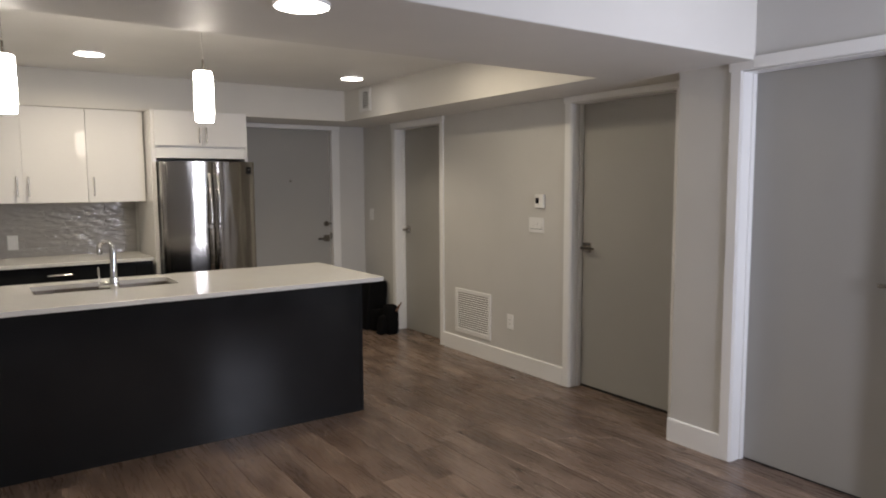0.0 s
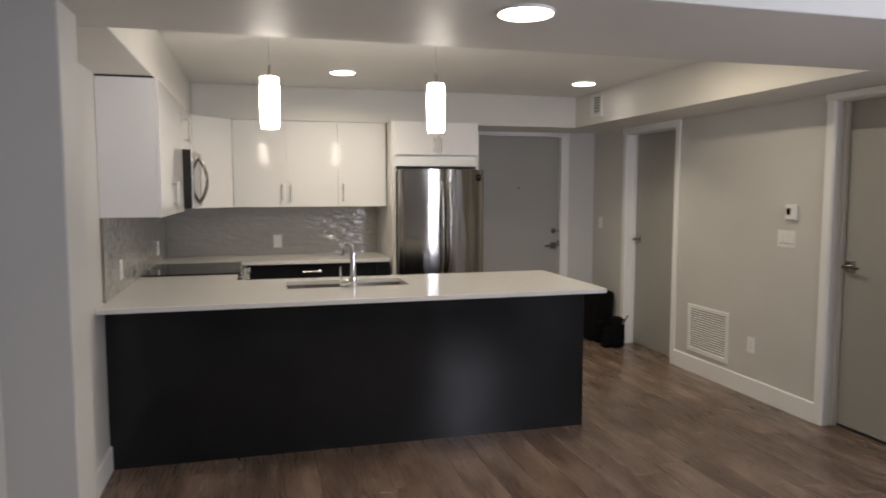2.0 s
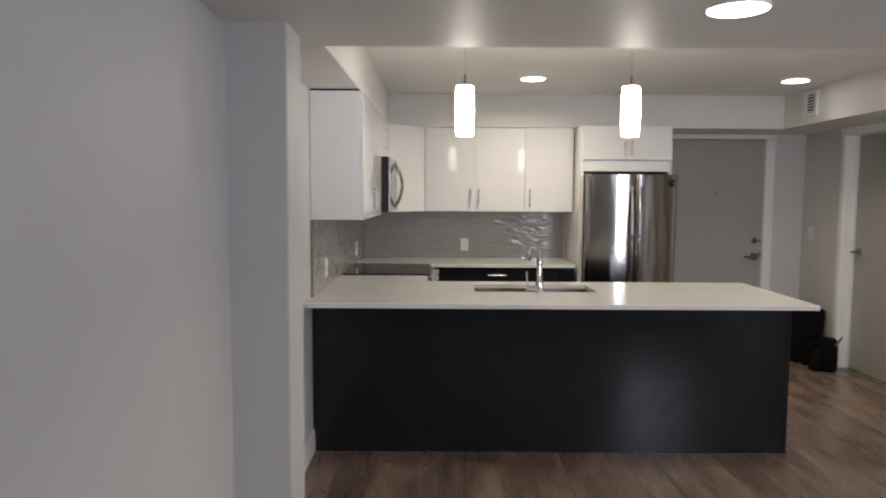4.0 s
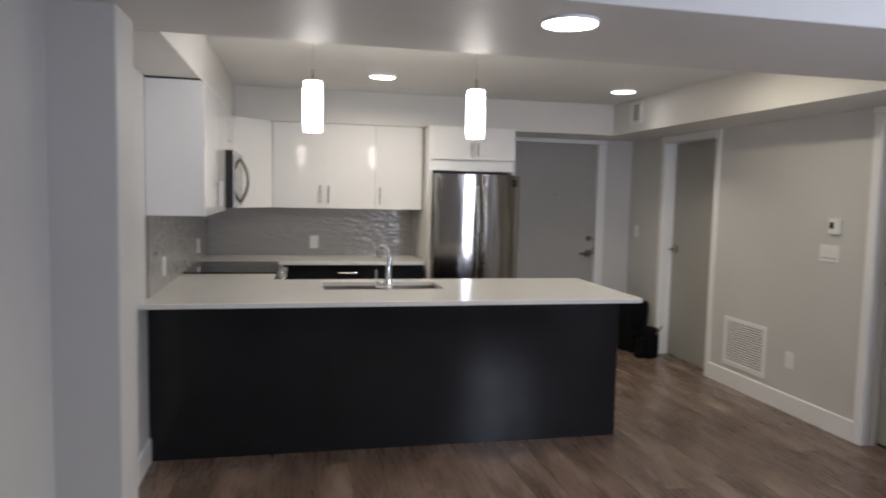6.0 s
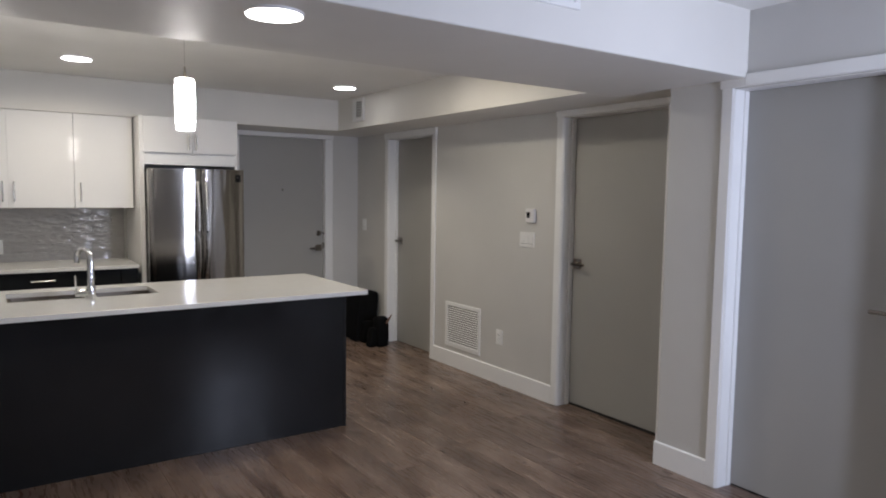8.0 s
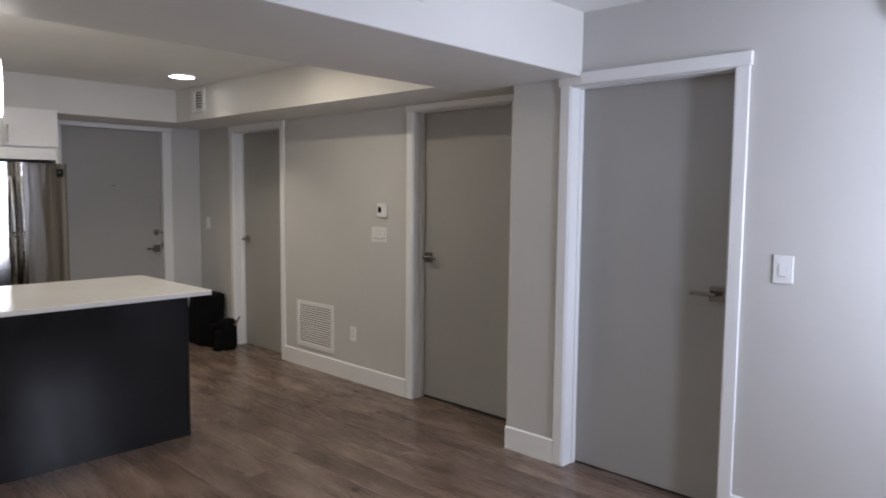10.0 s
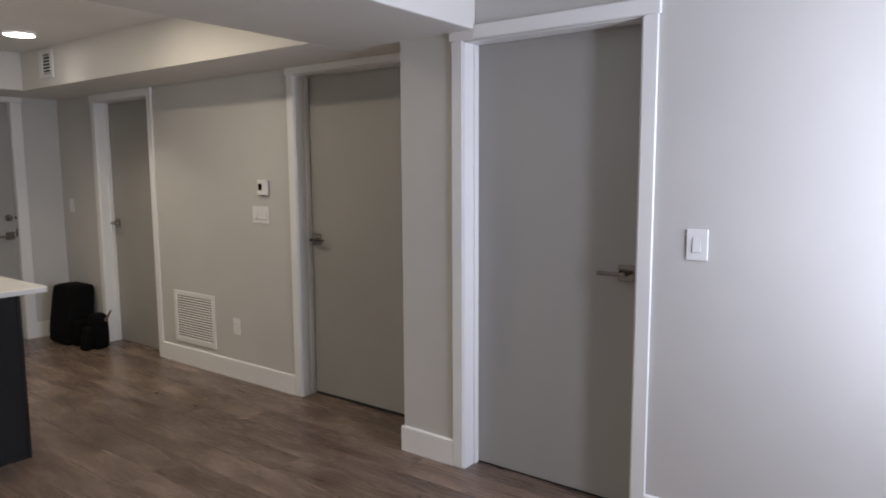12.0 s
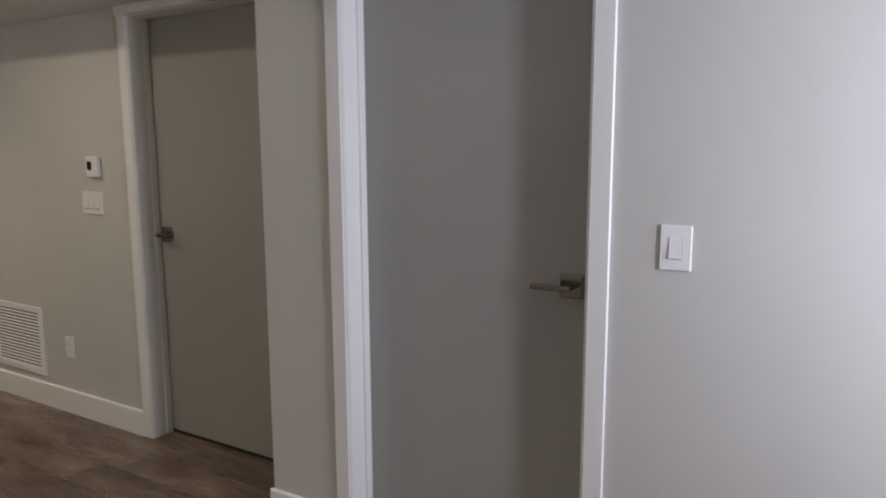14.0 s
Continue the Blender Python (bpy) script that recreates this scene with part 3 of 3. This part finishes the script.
def tile(x0, y0, z0, length, along):
    key = (round(length, 3), along)
    if key not in tile_mesh:
        bm = box(0, length - 0.0012, -0.007, 0, 0, TH - 0.0012) if along == "x" else box(0, 0.007, 0, length - 0.0012, 0, TH - 0.0012)
        edges = [e for e in bm.edges if all((v.co.y < -0.006 if along == "x" else v.co.x > 0.006) for v in e.verts)]
        bmesh.ops.bevel(bm, geom=edges, offset=0.0008, segments=1, affect="EDGES")
        tile_mesh[key] = mesh_of("tile", bm, MAT_TILE)
    ob = new("tile", tile_mesh[key])
    ob.location = (x0, y0, z0)
    ob.parent = splash
    ob.matrix_parent_inverse = splash.matrix_basis.inverted()


for row in range(6):
    z = 0.9255 + row * TH
    for start, stop, along in ((LEFT + 0.013, 1.327, "x"), (4.020, NORTH - 0.014, "y")):
        p = start - (TW / 2 if row % 2 else 0)
        while p < stop - 0.01:
            a, b = max(p, start), min(p + TW, stop)
            if b - a > 0.02:
                tile(a if along == "x" else LEFT + 0.005, NORTH - 0.006 if along == "x" else a, z, b - a, along)
            p += TW

# ---- range ----
rng = thing("kitchen_range", "slide-in stainless range with black glass cooktop", "range", (-0.25, 5.51, 0))
part("body", box(LEFT + 0.02, 0.055, 5.135, 5.889, 0.0, 0.905, 0.003), MAT_STEEL, rng)
part("cooktop", box(LEFT + 0.015, 0.075, 5.131, 5.893, 0.9255, 0.936, 0.003), MAT_GLASS_BLACK, rng, "black ceramic glass cooktop")
part("oven_door", box(0.0555, 0.085, 5.14, 5.884, 0.20, 0.76, 0.006), MAT_STEEL, rng)
part("control_panel", prism([(0.0555, 0.775), (0.095, 0.775), (0.112, 0.83), (0.085, 0.914), (0.0555, 0.914)], 5.135, 5.889, "y"), MAT_STEEL, rng)
part("oven_handle", join(cyl((0.13, 5.20, 0.715), (0.13, 5.82, 0.715), 0.012, n=16), cyl((0.085, 5.23, 0.715), (0.13, 5.23, 0.715), 0.008), cyl((0.085, 5.79, 0.715), (0.13, 5.79, 0.715), 0.008)), MAT_STEEL, rng)
for ky in (5.20, 5.30, 5.40, 5.62, 5.72, 5.82):
    part("knob", join(cyl((0.098, ky, 0.868), (0.122, ky, 0.876), 0.026, 0.024, 20, 0.003), cyl((0.122, ky, 0.876), (0.146, ky, 0.884), 0.019, 0.017, 20, 0.003)), MAT_CHROME, rng, smooth=True)

# ---- microwave ----
XD = -0.281     # front face of the wall cabinets on the west wall
mw = thing("microwave", "stainless over-range microwave with curved door handle", "microwave", (-0.4, 5.5, 1.40))
part("body", box(LEFT + 0.004, -0.236, 5.137, 5.887, 1.395, 1.806, 0.003), MAT_BLACK, mw)
part("door", box(-0.2355, -0.216, 5.138, 5.72, 1.400, 1.806, 0.006), MAT_STEEL, mw, "stainless door with dark window")
part("door_edge", box(-0.2905, -0.226, 5.1345, 5.1365, 1.402, 1.804), MAT_BLACK, mw)
part("window", box(-0.2155, -0.213, 5.165, 5.565, 1.425, 1.785, 0.001, 1), MAT_GLASS_BLACK, mw)
part("control_panel", box(-0.2355, -0.214, 5.722, 5.887, 1.400, 1.806, 0.004), MAT_GLASS_BLACK, mw)
arc = []
for k in range(13):
    s = k / 12
    arc.append((-0.216 + 0.062 * math.sin(math.pi * s) ** 0.8, 5.60, 1.425 + 0.345 * s))
part("handle", tube(arc, 0.0125, 12), MAT_NICKEL, mw, "bowed steel handle", smooth=True)

# ---- wall cabinets ----
UB, UT, UY = 1.380, BEAM - 0.003, 6.212


def upper_back(x0, x1, doors, handles, label):
    u = thing("wall_cabinet", label, "cabinet", ((x0 + x1) / 2, 6.4, UB), group="white wall cabinets")
    part("carcass", box(x0, x1, UY + 0.020, NORTH - 0.003, UB, UT), MAT_GLOSS, u)
    w = (x1 - x0) / doors
    for i in range(doors):
        d = part("cabinet_door", box(x0 + i * w + 0.0010, x0 + (i + 1) * w - 0.0010, UY, UY + 0.019, UB - 0.002, UT - 0.002, 0.0012, 1), MAT_GLOSS, u)
        hx = handles[i]
        bar_pull(d, (hx, UY, UB + 0.045), (hx, UY, UB + 0.20), (0, -1, 0))
    return u


upper_back(0.014, 0.907, 2, (0.422, 0.497), "glossy white double-door wall cabinet with steel handles")
upper_back(0.909, 1.340, 1, (0.950,), "glossy white single-door wall cabinet beside the refrigerator")

corner = thing("corner_cabinet", "glossy white diagonal corner wall cabinet", "cabinet", (-0.3, 6.3, UB), group="white wall cabinets")
part("carcass", prism([(LEFT + 0.003, 5.91), (XD - 0.02, 5.91), (-0.008, UY + 0.02), (0.012, UY + 0.02), (0.012, NORTH - 0.003), (LEFT + 0.003, NORTH - 0.003)], UB, UT), MAT_GLOSS, corner)
c0, c1 = Vector((XD, 5.905, 0)), Vector((0.010, UY, 0))
nrm = Vector((c1.y - c0.y, -(c1.x - c0.x), 0)).normalized()
q = [c0, c1, c1 - nrm * 0.019, c0 - nrm * 0.019]
part("cabinet_door", prism([(p.x, p.y) for p in q], UB - 0.002, UT - 0.002), MAT_GLOSS, corner)


def upper_west(y0, y1, z0, doors, pulls, label):
    u = thing("wall_cabinet", label, "cabinet", (-0.45, (y0 + y1) / 2, z0), group="white wall cabinets")
    part("carcass", box(LEFT + 0.003, XD - 0.020, y0, y1, z0, UT - 0.009), MAT_GLOSS, u)
    w = (y1 - y0) / doors
    for i in range(doors):
        d = part("cabinet_door", box(XD - 0.019, XD, y0 + i * w + 0.0015, y0 + (i + 1) * w - 0.0015, z0 - 0.002, UT - 0.010, 0.0012, 1), MAT_GLOSS, u)
        for hy, hz in pulls[i]:
            bar_pull(d, (XD, hy, hz), (XD, hy, hz + (0.155 if z0 < 1.5 else 0.185)), (1, 0, 0))
    return u


upper_west(4.015, 5.130, UB, 2, ([(4.505, UB + 0.045)], [(4.58, UB + 0.045)]), "glossy white wall cabinet with a plain end panel")
upper_west(5.134, 5.900, 1.812, 1, ([(5.33, 1.862)],), "short glossy white cabinet above the microwave")
part("shadow_gap", box(LEFT + 0.004, XD - 0.024, 4.02, 4.2, UT - 0.0085, UT + 0.0025), MAT_SLOT, corner, "dark joint above the cabinet")

# ---- refrigerator and its surround ----
FX0, FX1 = 1.388, 2.138
fc = thing("fridge_cabinet", "glossy white cabinet above the refrigerator with side panels", "cabinet", (1.76, 6.3, 0), group="white wall cabinets")
part("side_panel", box(1.352, FX0 - 0.001, 5.985, NORTH - 0.003, 0, UT, 0.001, 1), MAT_GLOSS, fc)
part("side_panel", box(FX1 - 0.018, FX1, 5.985, NORTH - 0.003, 0, UT, 0.001, 1), MAT_GLOSS, fc)
part("carcass", box(FX0, FX1 - 0.019, 6.005, NORTH - 0.003, 1.735, UT), MAT_GLOSS, fc)
part("filler", box(FX0, FX1 - 0.019, 5.985, 6.0045, 1.735, 1.828, 0.001, 1), MAT_PLASTIC, fc)
for a, b, hx in ((FX0 - 0.012, 1.757, 1.727), (1.760, FX1 - 0.002, 1.787)):
    d = part("cabinet_door", box(a, b, 5.965, 5.984, 1.834, UT - 0.002, 0.0012, 1), MAT_GLOSS, fc)
    bar_pull(d, (hx, 5.965, 1.86), (hx, 5.965, 1.99), (0, -1, 0))

fr = thing("refrigerator", "stainless french-door refrigerator with bowed handles", "refrigerator", (1.76, 6.2, 0))
part("case", box(1.393, 2.118, 5.87, NORTH - 0.02, 0.02, 1.695, 0.004), MAT_BLACK, fr, "dark grey cabinet case")
part("foot_grille", box(1.40, 2.12, 5.86, 5.8695, 0.0, 0.08, 0.002), MAT_BLACK, fr)


def fridge_door(x0, x1, z0, z1):
    """A door front on the shallow bow that both doors share, with rounded edges."""
    n = 16
    pts = []
    for k in range(n + 1):
        s = k / n
        x = x0 + (x1 - x0) * s
        e = min(x - x0, x1 - x)
        r = 0.014 * (1 - min(1, e / 0.022)) ** 2
        pts.append((x, 5.778 + 0.20 * (x - 1.760) ** 2 + r))
    pts += [(x1, 5.865), (x0, 5.865)]
    return prism(pts, z0, z1)


fd1 = part("door", fridge_door(1.381, 1.778, 0.70, 1.703), MAT_FRIDGE, fr, smooth=True)
fd2 = part("door", fridge_door(1.784, 2.139, 0.70, 1.703), MAT_FRIDGE, fr, smooth=True)
fd3 = part("freezer_drawer", fridge_door(1.381, 2.139, 0.09, 0.692), MAT_FRIDGE, fr, smooth=True)
for fd, hx in ((fd1, 1.748), (fd2, 1.814)):
    pts = [(hx, 5.782 - 0.05 * math.sin(math.pi * k / 16) ** 0.6, 0.80 + 0.80 * k / 16) for k in range(17)]
    part("handle", tube(pts, 0.013, 12), MAT_STEEL, fd, "bowed vertical steel handle", smooth=True)
part("handle", tube([(1.46 + 0.60 * k / 16, 5.782 - 0.05 * math.sin(math.pi * k / 16) ** 0.6, 0.62) for k in range(17)], 0.013, 12), MAT_STEEL, fd3, smooth=True)
bdg = part("badge", box(2.062, 2.108, 5.796, 5.808, 1.602, 1.662, 0.001, 1), MAT_GLASS_BLACK, fd2, "small dark badge")
part("badge_mark", box(2.078, 2.092, 5.7945, 5.7958, 1.634, 1.640), MAT_FILTER, bdg)

# ---- lamps ----
for i, (dx, dy, dz) in enumerate(DOWNLIGHTS):
    dl = thing("ceiling_downlight", "round flat white LED downlight, switched on", "ceiling light", (dx, dy, dz), group="recessed downlights")
    part("trim_ring", lathe([(0.072, dz - 0.0005), (0.098, dz - 0.0005), (0.098, dz - 0.008), (0.095, dz - 0.013), (0.074, dz - 0.013)], dx, dy, 40), MAT_TRIM, dl, smooth=True)
    part("diffuser", lathe([(0.092, dz - 0.0135), (0.092, dz - 0.015), (0.078, dz - 0.0165), (0.002, dz - 0.017)], dx, dy, 40), MAT_LED, dl, "glowing opal disc")

for px, py in PENDANTS:
    pd = thing("pendant_lamp", "opal glass cylinder pendant lamp, switched on", "pendant lamp", (px, py, CEIL), group="pendants over the peninsula")
    part("canopy", lathe([(0.06, CEIL - 0.0005), (0.06, CEIL - 0.018), (0.05, CEIL - 0.026), (0.005, CEIL - 0.028)], px, py), MAT_NICKEL, pd, smooth=True)
    part("cord", cyl((px, py, CEIL - 0.027), (px, py, 2.17), 0.0018, n=8), MAT_CHROME, pd)
    part("socket", cyl((px, py, 2.099), (px, py, 2.160), 0.0075, 0.0045, 16), MAT_NICKEL, pd)
    part("shade", lathe([(0.03, 2.100), (0.041, 2.099), (0.046, 2.094), (0.0475, 2.07), (0.0495, 1.975), (0.0475, 1.88), (0.045, 1.846), (0.041, 1.839), (0.003, 1.838)], px, py, 36), MAT_SHADE, pd, "glowing white opal glass cylinder", smooth=True)

# ---- wall plates and grilles ----


def plate_x(x, y, z, w, h, kind, label, cat, rockers=1):
    """A plate on a wall that looks towards -x."""
    p = thing("wall_switch" if kind == "switch" else "wall_outlet", label, cat, (x, y, z))
    part("plate", box(x - 0.0065, x - 0.0002, y - w / 2, y + w / 2, z - h / 2, z + h / 2, 0.003), MAT_PLASTIC, p)
    for i in range(rockers):
        cy = y + (i - (rockers - 1) / 2) * 0.046
        if kind == "switch":
            part("rocker", prism([(x - 0.0066, z - 0.0285), (x - 0.0112, z - 0.0275), (x - 0.0078, z + 0.028), (x - 0.0066, z + 0.028)], cy - 0.0155, cy + 0.0155, "y"), MAT_PLASTIC, p)
            part("gap_line", box(x - 0.0074, x - 0.0067, cy - 0.0165, cy + 0.0165, z - (0.0325 if rockers == 3 else 0.0302), z - 0.0287), MAT_SLOT if rockers == 3 else MAT_FILTER, p)
            for s in (-1, 1):
                part("gap_line", box(x - 0.0071, x - 0.0067, cy + s * 0.0162 - 0.0006, cy + s * 0.0162 + 0.0006, z - 0.0286, z + 0.028), MAT_FILTER, p)
        else:
            part("socket_face", box(x - 0.0085, x - 0.0066, cy - 0.0165, cy + 0.0165, z - 0.033, z + 0.033, 0.0008, 1), MAT_PLASTIC, p)
            for sz in (-0.018, 0.018):
                for sy in (-0.006, 0.006):
                    part("slot", box(x - 0.0092, x - 0.0086, cy + sy - 0.0012, cy + sy + 0.0012, z + sz - 0.005, z + sz + 0.005), MAT_FILTER, p)
    for sz in (-1, 1):
        part("screw", cyl((x - 0.0064, y, z + sz * (h / 2 - 0.012)), (x - 0.0074, y, z + sz * (h / 2 - 0.012)), 0.003, n=10), MAT_PLASTIC, p)
    return p


plate_x(V, 1.022, 1.196, 0.082, 0.121, "switch", "white rocker light switch beside the door casing", "light switch")
plate_x(W1, 3.969, 1.191, 0.166, 0.117, "switch", "white triple rocker light switch plate", "light switch", 3)
plate_x(W1, 6.62, 1.183, 0.080, 0.120, "switch", "white rocker light switch near the entry door", "light switch")
plate_x(W1, 4.278, 0.383, 0.078, 0.120, "outlet", "white wall outlet above the baseboard", "power outlet")

th = thing("thermostat", "white wall thermostat with small dark display", "thermostat", (W1, 3.940, 1.375))
part("backplate", box(W1 - 0.006, W1 - 0.0002, 3.881, 3.961, 1.326, 1.424, 0.002), MAT_PLASTIC, th)
part("housing", box(W1 - 0.030, W1 - 0.0062, 3.871, 3.966, 1.324, 1.427, 0.006, 3), MAT_PLASTIC, th)
part("display_bezel", box(W1 - 0.0309, W1 - 0.0301, 3.915, 3.951, 1.358, 1.402), MAT_BLACK, th)
part("display", box(W1 - 0.0315, W1 - 0.0310, 3.918, 3.948, 1.362, 1.398), MAT_GLASS_BLACK, th, "dark display")
for bz in (1.338, 1.347):
    part("button", box(W1 - 0.0315, W1 - 0.0301, 3.886, 3.902, bz, bz + 0.006, 0.001, 1), MAT_PLASTIC, th)

gr = thing("return_air_grille", "white louvred return air grille low on the wall", "air vent", (W1, 4.79, 0.375))
GY0, GY1, GZ0, GZ1 = 4.531, 5.048, 0.176, 0.574
part("backing", box(W1 - 0.002, W1 - 0.0003, GY0 + 0.01, GY1 - 0.01, GZ0 + 0.01, GZ1 - 0.01), MAT_FILTER, gr, "grey filter behind the slats")
for a in (box(W1 - 0.010, W1 - 0.0004, GY0, GY1, GZ0, GZ0 + 0.034, 0.002, 1), box(W1 - 0.010, W1 - 0.0004, GY0, GY1, GZ1 - 0.034, GZ1, 0.002, 1),
          box(W1 - 0.010, W1 - 0.0004, GY0, GY0 + 0.034, GZ0 + 0.034, GZ1 - 0.034, 0.002, 1), box(W1 - 0.010, W1 - 0.0004, GY1 - 0.034, GY1, GZ0 + 0.034, GZ1 - 0.034, 0.002, 1)):
    part("frame", a, MAT_PLASTIC, gr)
for k in range(17):
    z = GZ0 + 0.038 + k * 0.0193
    part("slat", prism([(W1 - 0.0024, z + 0.0062), (W1 - 0.0036, z + 0.0072), (W1 - 0.0095, z + 0.0012), (W1 - 0.0085, z)], GY0 + 0.034, GY1 - 0.034, "y"), MAT_PLASTIC, gr)

sv = thing("air_vent", "small white supply vent on the soffit", "air vent", (3.215, 5.79, 2.29))
part("backing", box(3.212, 3.2148, 5.70, 5.88, 2.205, 2.375), MAT_SLOT, sv)
for a in (box(3.203, 3.2147, 5.678, 5.900, 2.187, 2.218, 0.002, 1), box(3.203, 3.2147, 5.678, 5.900, 2.365, 2.396, 0.002, 1), box(3.203, 3.2147, 5.678, 5.722, 2.218, 2.365, 0.002, 1), box(3.203, 3.2147, 5.842, 5.900, 2.218, 2.365, 0.002, 1)):
    part("frame", a, MAT_PLASTIC, sv)
for k in range(6):
    z = 2.222 + k * 0.024
    part("slat", prism([(3.2118, z + 0.012), (3.2108, z + 0.013), (3.2045, z + 0.001), (3.2055, z)], 5.722, 5.842, "y"), MAT_PLASTIC, sv)

bv = thing("air_vent", "white supply vent on the beam face", "air vent", (2.11, 2.0550, 2.33))
part("backing", box(1.97, 2.25, 2.0510, 2.0548, 2.285, 2.385), MAT_PLASTIC, bv)
for a in (box(1.945, 2.275, 2.0430, 2.0547, 2.268, 2.295, 0.002, 1), box(1.945, 2.275, 2.0430, 2.0547, 2.378, 2.405, 0.002, 1), box(1.945, 1.975, 2.0430, 2.0547, 2.295, 2.378, 0.002, 1), box(2.245, 2.275, 2.0430, 2.0547, 2.295, 2.378, 0.002, 1)):
    part("frame", a, MAT_PLASTIC, bv)
for k in range(4):
    part("slat", box(1.975, 2.245, 2.0450, 2.0505, 2.302 + k * 0.019, 2.3105 + k * 0.019, 0.001, 1), MAT_PLASTIC, bv)

# outlets on the tiled walls
ob_ = thing("wall_outlet", "white outlet on the grey tile backsplash", "power outlet", (0.384, NORTH - 0.013, 1.05))
part("plate", box(0.346, 0.422, NORTH - 0.0195, NORTH - 0.0131, 0.99, 1.108, 0.003), MAT_PLASTIC, ob_)
part("socket_face", box(0.3675, 0.4005, NORTH - 0.0215, NORTH - 0.0196, 1.016, 1.082, 0.0008, 1), MAT_PLASTIC, ob_)
for oy in (4.45, 6.0):
    o = thing("wall_outlet", "white outlet on the grey tile backsplash", "power outlet", (LEFT + 0.012, oy, 1.056))
    part("plate", box(LEFT + 0.0121, LEFT + 0.0185, oy - 0.038, oy + 0.038, 0.996, 1.114, 0.003), MAT_PLASTIC, o)
    part("socket_face", box(LEFT + 0.0186, LEFT + 0.0205, oy - 0.0165, oy + 0.0165, 1.022, 1.088, 0.0008, 1), MAT_PLASTIC, o)

# alarm on the living room wall
al = thing("alarm_device", "white wall alarm device with small red mark", "alarm", (V, 0.620, 2.25))
part("base", box(V - 0.012, V - 0.0003, 0.559, 0.681, 2.188, 2.31, 0.004), MAT_PLASTIC, al)
part("housing", box(V - 0.042, V - 0.0122, 0.569, 0.671, 2.196, 2.30, 0.010, 3), MAT_PLASTIC, al)
part("lens", box(V - 0.050, V - 0.0422, 0.596, 0.644, 2.208, 2.235, 0.003), MAT_CHROME, al)
part("mark", box(V - 0.0432, V - 0.0422, 0.586, 0.654, 2.262, 2.272), MAT_RED, al)

# ---- bags ----


def soft_bag(x0, x1, y0, y1, z1, lean, taper, seed, p=5.0):
    """A filled fabric bag: a rounded, slightly slumped block."""
    bm = bmesh.new()
    bmesh.ops.create_cube(bm, size=2)
    bmesh.ops.subdivide_edges(bm, edges=bm.edges[:], cuts=7, use_grid_fill=True)
    for v in bm.verts:
        c = v.co
        n = (abs(c.x) ** p + abs(c.y) ** p + abs(c.z) ** p) ** (1 / p)
        c /= max(n, 1e-6)
        h = (c.z + 1) / 2
        k = 1 - taper * h * h
        wob = 0.035 * noise.noise(c * 1.7 + Vector((seed, 0, 0)))
        c.x, c.y = c.x * (k + wob), c.y * (k + wob)
        v.co = Vector(((x0 + x1) / 2 + c.x * (x1 - x0) / 2 + lean * h, (y0 + y1) / 2 + c.y * (y1 - y0) / 2, max(0.0, h * z1)))
    bmesh.ops.recalc_face_normals(bm, faces=bm.faces)
    return bm


bag = thing("backpack", "large black nylon bag leaning against the wall", "bag", (3.50, 6.40, 0), group="bags by the door")
part("body", soft_bag(3.408, 3.640, 6.22, 6.58, 0.505, 0.055, 0.09, 1.0, 14.0), MAT_NYLON, bag, smooth=True)
part("front_pocket", soft_bag(3.45, 3.58, 6.15, 6.23, 0.22, 0.02, 0.12, 3.0, 8.0), MAT_NYLON, bag, smooth=True)
sb = thing("camera_bag", "small black camera bag with tan strap end", "bag", (3.51, 5.97, 0), group="bags by the door")
part("body", soft_bag(3.492, 3.620, 5.895, 6.04, 0.298, 0.0, 0.08, 7.0, 7.0), MAT_NYLON, sb, smooth=True)
part("side_pocket", soft_bag(3.415, 3.495, 5.93, 6.03, 0.19, 0.03, 0.10, 9.0, 7.0), MAT_NYLON, sb, smooth=True)
part("strap", tube([(3.585, 5.90, 0.235), (3.605, 5.88, 0.285), (3.625, 5.87, 0.325)], [0.012, 0.010, 0.006], 8), MAT_TAN, sb, "tan strap end", smooth=True)

# ---- floor ----
floor = structure("floor", box(LEFT - 0.15, W1 + 0.2, SOUTH - 0.2, ENTRY + 0.2, -0.12, -0.0035), MAT_SUB, "grey-brown wood plank vinyl floor", "floor")
PW = 0.182
rnd = random.Random(4)
plank_mesh = {}
fx, col = LEFT, 0
while fx < W1 + 0.15:
    w = min(PW, W1 + 0.15 - fx)
    py = SOUTH - rnd.uniform(0.0, 1.2)
    while py < ENTRY + 0.14:
        a, b = max(py, SOUTH), min(py + 1.22, ENTRY + 0.14)
        if b - a > 0.02:
            key = (round(w, 3), round(b - a, 3))
            if key not in plank_mesh:
                bm = box(0, w - 0.0006, 0, b - a - 0.0006, -0.0034, 0)
                top = [e for e in bm.edges if all(v.co.z > -0.001 for v in e.verts)]
                bmesh.ops.bevel(bm, geom=top, offset=0.0008, segments=1, affect="EDGES")
                plank_mesh[key] = mesh_of("plank", bm, MAT_FLOOR)
            pk = new("plank", plank_mesh[key])
            pk.location = (fx, a, 0)
            pk.parent = floor
        py += 1.22
    fx += PW
